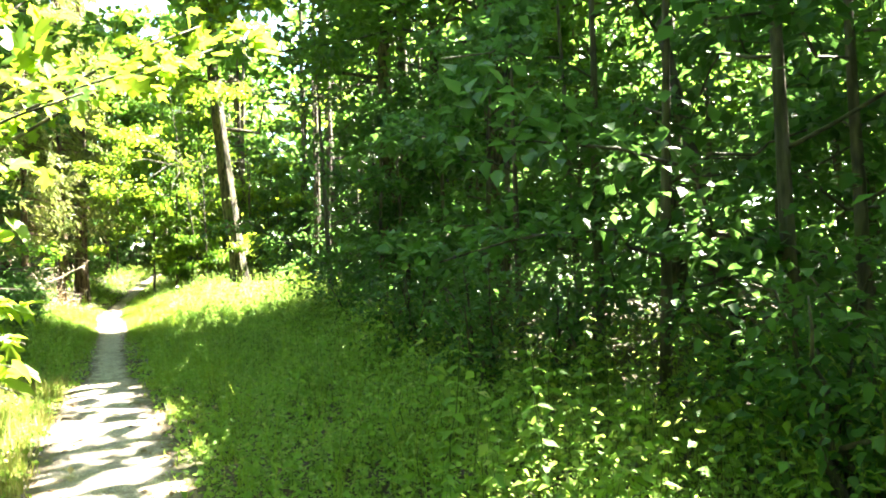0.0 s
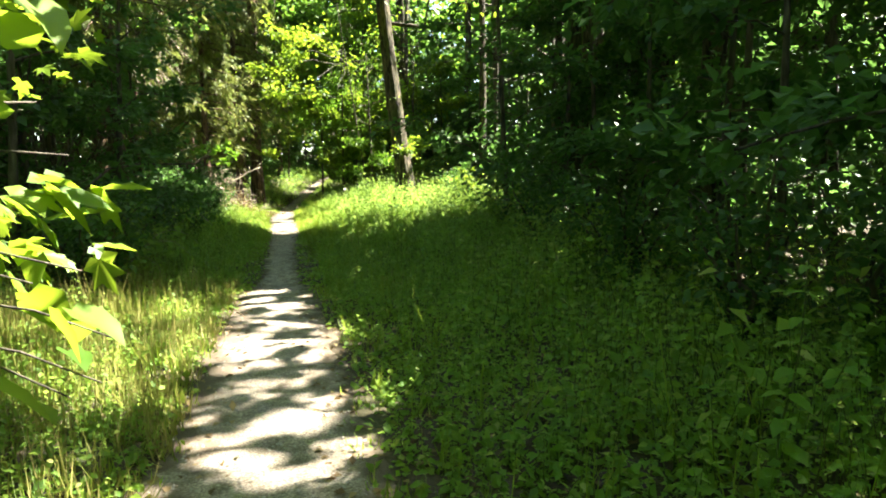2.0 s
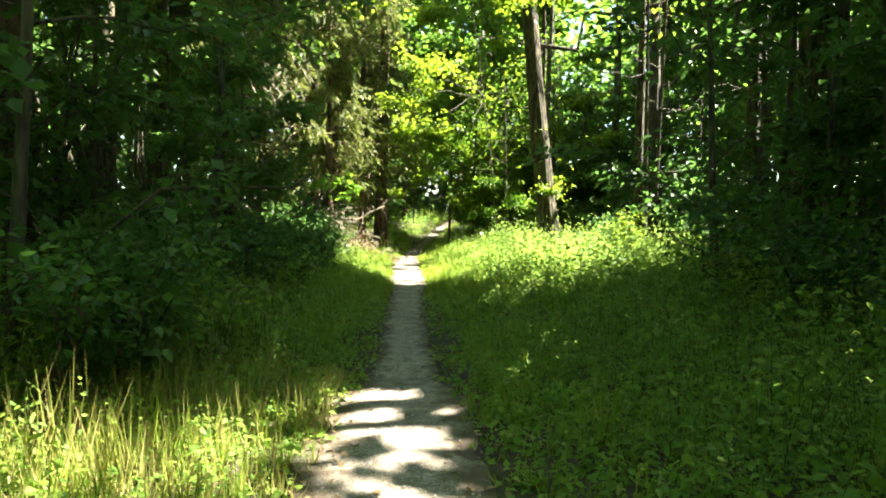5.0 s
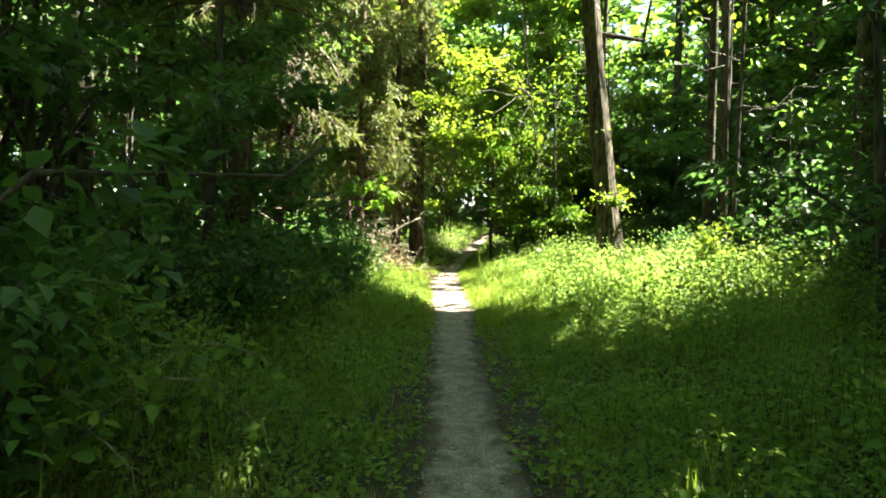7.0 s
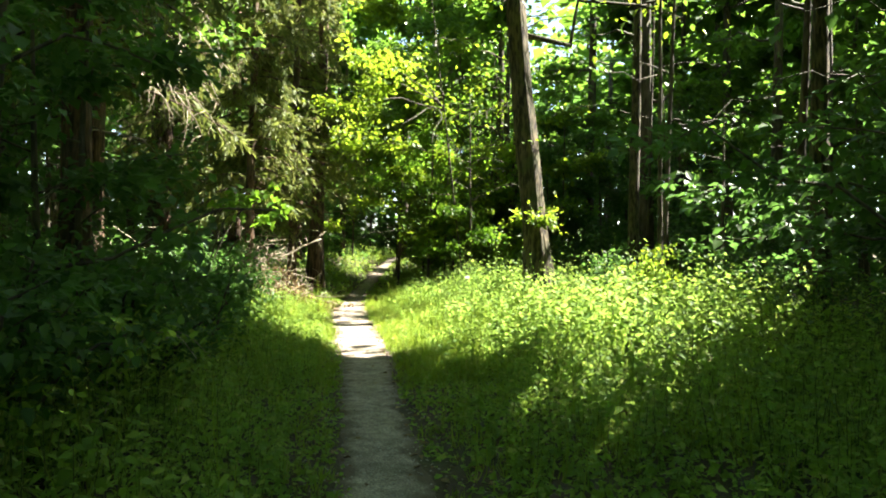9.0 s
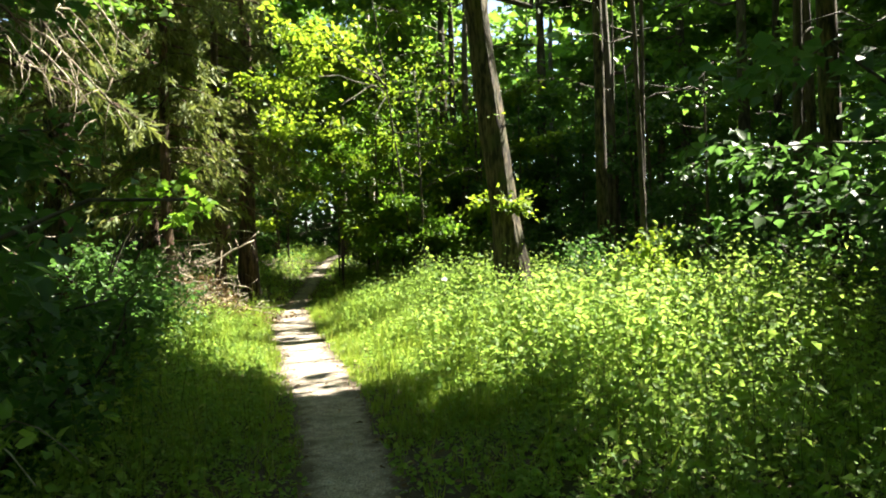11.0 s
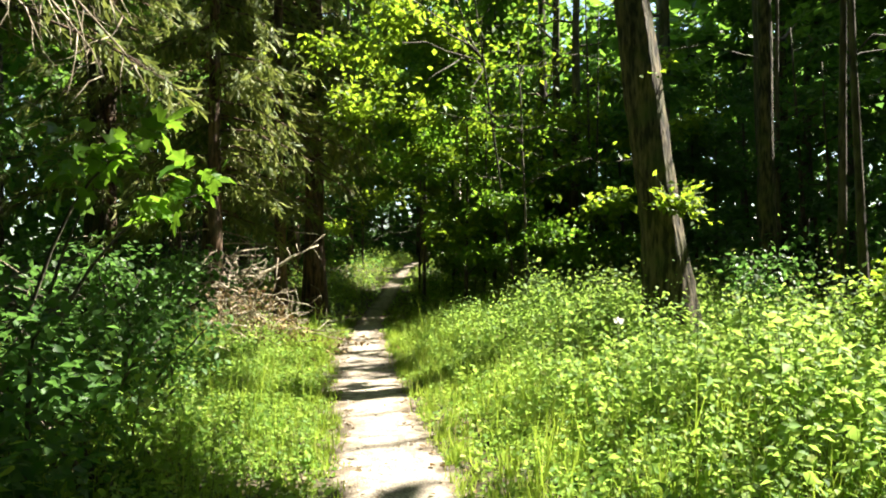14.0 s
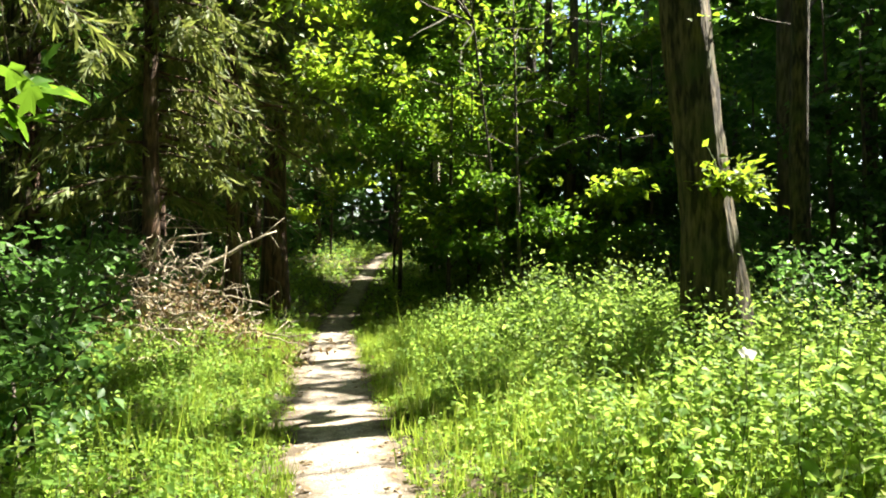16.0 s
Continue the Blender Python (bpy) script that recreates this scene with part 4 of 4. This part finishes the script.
tufts(6000, 10, 3.2, 11.5, lambda s, x, y: (s < -0.5) * (s > -2.6) * (0.25 + 0.75 * clumps(x, y, 2.7)), ([0.5, 0.8, 1.6, 2.6], [0.16, 0.3, 0.45, 0.5]), "dry_grass", "tall half-dry grass on the sunny bank", STRAW)
tufts(3500, 8, 30, 56, lambda s, x, y: (np.abs(s) > 0.26) * np.interp(np.abs(s), [0.26, 1, 3], [0.9, 0.5, 0.2]), ([0.26, 0.6, 1.5], [0.12, 0.3, 0.5]), "grass", "grass along the far bend of the path")

x, y, s = scatter(2600, -3, 3.2, 3, 30, lambda s, x, y: (np.abs(s) > 0.7) * 0.5 * clumps(x, y, 1.1), rng)
base = np.stack([x, y, height(x, y) - 0.01], 1)
v, f = blades(BLADE, base, UP + jitter(rng, len(x), 0.25) * (1, 1, 0), jitter(rng, len(x), 1.0) * (1, 1, 0.2), rng.uniform(0.5, 0.95, len(x)), 0.007)
tagged(new("tall_grass", mesh_of("tall_grass", v, f, GRASS)), "tall arching grass blades and dry stalks", "grass", kind="stuff")

x, y, s = scatter(34000, -6, 7, 0, 36, lambda s, x, y: np.where(np.abs(s) < 0.22, 0.06, np.where(np.abs(s) < 0.6, 0.9, 0.45)), rng)
base = np.stack([x, y, height(x, y) + 0.018], 1)
size = rng.uniform(0.03, 0.075, len(x))
v, f = blades(LEAF, base, jitter(rng, len(x), 1.0) * (1, 1, 0.15), UP + jitter(rng, len(x), 0.25), size, size * 0.6)
tagged(new("leaf_litter", mesh_of("leaf_litter", v, f, LITTER)), "scattered dry brown leaves on the soil", "leaf litter", kind="stuff")

y = rng.uniform(3, 34, 5200)
s = rng.normal(0, 0.26, 5200)
x = trail(y) + s
r = rng.uniform(0.004, 0.014, 5200)
octa = (np.array([(1, 0, 0), (-1, 0, 0), (0, 1, 0), (0, -1, 0), (0, 0, 0.6), (0, 0, -0.6)], float), np.array([(0, 2, 4), (2, 1, 4), (1, 3, 4), (3, 0, 4)]))
v, f = blades(octa, np.stack([x, y, height(x, y) + 0.016], 1), jitter(rng, 5200, 1) * (1, 1, 0.2), UP + jitter(rng, 5200, 0.2), r, r * rng.uniform(0.6, 1.0, 5200))
tagged(new("pebbles", mesh_of("pebbles", v, f, STONE)), "small pale stones loose on the trodden path", "pebbles", kind="stuff")

# ---- single nettles that stand out, built once and repeated ----
nettle = tagged(new("nettle"), "tall green nettle with paired toothed leaves", "nettle", "nettles")
line = bend((0, 0, 0), (0.03, 0.02, 1.05), 7, 0, rng, 0.01)
v, f = tube(line, np.linspace(0.006, 0.003, 7), 5)
part("stem", mesh_of("stem", v, f, STEM), nettle)
for k in range(9):
    z = 0.2 + k * 0.1
    for side in (0, math.pi):
        a = k * 1.57 + side + rng.uniform(-0.2, 0.2)
        L = 0.135 - 0.008 * k
        d = np.array([[math.cos(a), math.sin(a), -0.25]])
        v, f = blades(BROAD, np.array([[0.03 * z, 0.02 * z, z]]), d, UP + jitter(rng, 1, 0.2), np.array([L]), np.array([L * 0.72]))
        part("leaf", mesh_of("leaf", v, f, LEAF_HERB), nettle)
spots = [(1.6, 3.6), (1.9, 3.9), (2.2, 3.7), (2.6, 4.3), (1.5, 4.4), (2.9, 5.0), (4.6, 19.6), (4.2, 20.4), (5.0, 20.9), (4.4, 21.6), (5.4, 22.3), (4.9, 23.0), (5.9, 21.4), (5.5, 20.0), (6.4, 22.8), (6.2, 22.9), (6.9, 23.2), (6.6, 22.3), (7.5, 23.0), (6.0, 23.4), (7.4, 22.2), (0.6, 20.9), (0.4, 21.6), (0.9, 22.2)]
for k, (x, y) in enumerate(spots):
    m = pose(x, y, float(height(x, y)), rng.uniform(-8, 8), rng.uniform(-8, 8), rng.uniform(0, 360))
    if k:
        copy_thing(nettle, m)
    else:
        nettle.matrix_basis = m

# ---- brambles arching out of the shade, and a white flower in the nettle bed ----
for x, y, ends in [(-1.25, 11.2, [(-0.35, 11.5, 0.42), (-0.25, 11.9, 0.55), (-0.7, 10.9, 0.25), (-0.9, 11.9, 0.9)]), (-2.0, 12.4, [(-1.1, 12.0, 0.75), (-1.0, 11.3, 0.6), (-1.5, 13.4, 0.8)]),
                   (-0.6, 16.3, [(0.1, 15.6, 0.6), (0.2, 16.2, 0.5), (-0.3, 15.2, 0.75), (-0.9, 15.5, 0.8)])]:
    ob = root("bramble", x, y, "arching bramble canes with a few pale leaves", "bramble", "brambles")
    base = np.array(ob.location)
    tf, tt = [], []
    for e in ends:
        line = bend(base, np.array(e), 10, 0.42, rng, 0.012)
        v, f = tube(line, np.linspace(0.006, 0.003, 10), 5)
        part("cane", mesh_of("cane", v - base, f, DEADWOOD), ob, "thin dry cane")
        for u in np.linspace(0.35, 1, 6):
            a0 = np.array([np.interp(u, np.linspace(0, 1, 10), line[:, c]) for c in range(3)])
            tf.append(a0)
            tt.append(a0 + rng.normal(0, 0.07, 3))
    v, f = leafy(np.array(tf), np.array(tt), 7, rng, 0.085, BROAD, 0.04, 0.4, 0.2, 0.3)
    part("leaves", mesh_of("leaves", v - base, f, LEAF_HERB), ob)

flower = root("bindweed", 3.95, 20.5, "white bindweed flower on a thin climbing stem", "flower")
base = np.array(flower.location)
v, f = tube(bend((0, 0, 0), (0, 0, 1.05), 6, 0, rng, 0.02), np.full(6, 0.003), 4)
part("stem", mesh_of("stem", v, f, STEM), flower)
for k in range(5):
    a = k * 1.257
    v, f = blades(LEAF, np.array([[0.0, 0.0, 1.04]]), np.array([[math.cos(a), math.sin(a) - 0.5, 0.7]]), np.array([[0.0, -1.0, 0.4]]), np.array([0.055]), np.array([0.05]))
    part("petal", mesh_of("petal", v, f, PETAL), flower, "white petal")

# ---- far woods that close the view ----
rng = np.random.default_rng(21)
n = 58000
a = rng.uniform(0, 2 * math.pi, n)
r = rng.uniform(31, 56, n)
x, y = 5 + r * np.cos(a), 26 + r * np.sin(a)
z = height(x, y) + rng.random(n) ** 1.9 * 20
at = np.stack([x, y, z], 1)
at = at[lets_sun_and_view_in(at, rng) & sky_wedge(at, rng)]
v, f = blades(LEAF, at, jitter(rng, len(at), 1), jitter(rng, len(at), 1.0), rng.uniform(0.45, 0.95, len(at)), 0.55)
tagged(new("distant_woods", mesh_of("distant_woods", v, f, LEAF_CANOPY)), "dense green woodland closing the view all round", "woods", kind="stuff")
n = 46000
a = rng.uniform(0, 2 * math.pi, n)
r = rng.uniform(25, 40, n)
x, y = 5 + r * np.cos(a), 26 + r * np.sin(a)
z = height(x, y) + rng.random(n) ** 1.2 * 10
ok = (np.abs(x - trail(y)) > 3.5) | (y > 53)
v, f = blades(LEAF, np.stack([x, y, z], 1)[ok], jitter(rng, ok.sum(), 1), jitter(rng, ok.sum(), 1), rng.uniform(0.4, 0.8, ok.sum()), 0.48)
tagged(new("distant_thicket", mesh_of("distant_thicket", v, f, LEAF_SHRUB)), "dark leafy thicket deep in the wood", "woods", kind="stuff")
# Trunkless leaf layer added overhead to shade the far and right-hand woods.
n = 42000
x, y = rng.uniform(-58, 68, n), rng.uniform(-36, 88, n)
r = np.hypot(x - 5, y - 26)
ok = (r > 26) & (r < 66) | (x > trail(y) + 9) & (r < 27) & (y > 14)
at = np.stack([x, y, height(x, y) + rng.uniform(11, 19, n)], 1)[ok]
at = at[lets_sun_and_view_in(at, rng) & sky_wedge(at, rng)]
v, f = blades(LEAF, at, jitter(rng, len(at), 1) * (1, 1, 0.3), UP + jitter(rng, len(at), 0.35), rng.uniform(0.8, 1.5, len(at)), 1.0)
tagged(new("shade_canopy", mesh_of("shade_canopy", v, f, LEAF_CANOPY)), "added layer of loose leaves that shades the woods", "woods", kind="stuff")
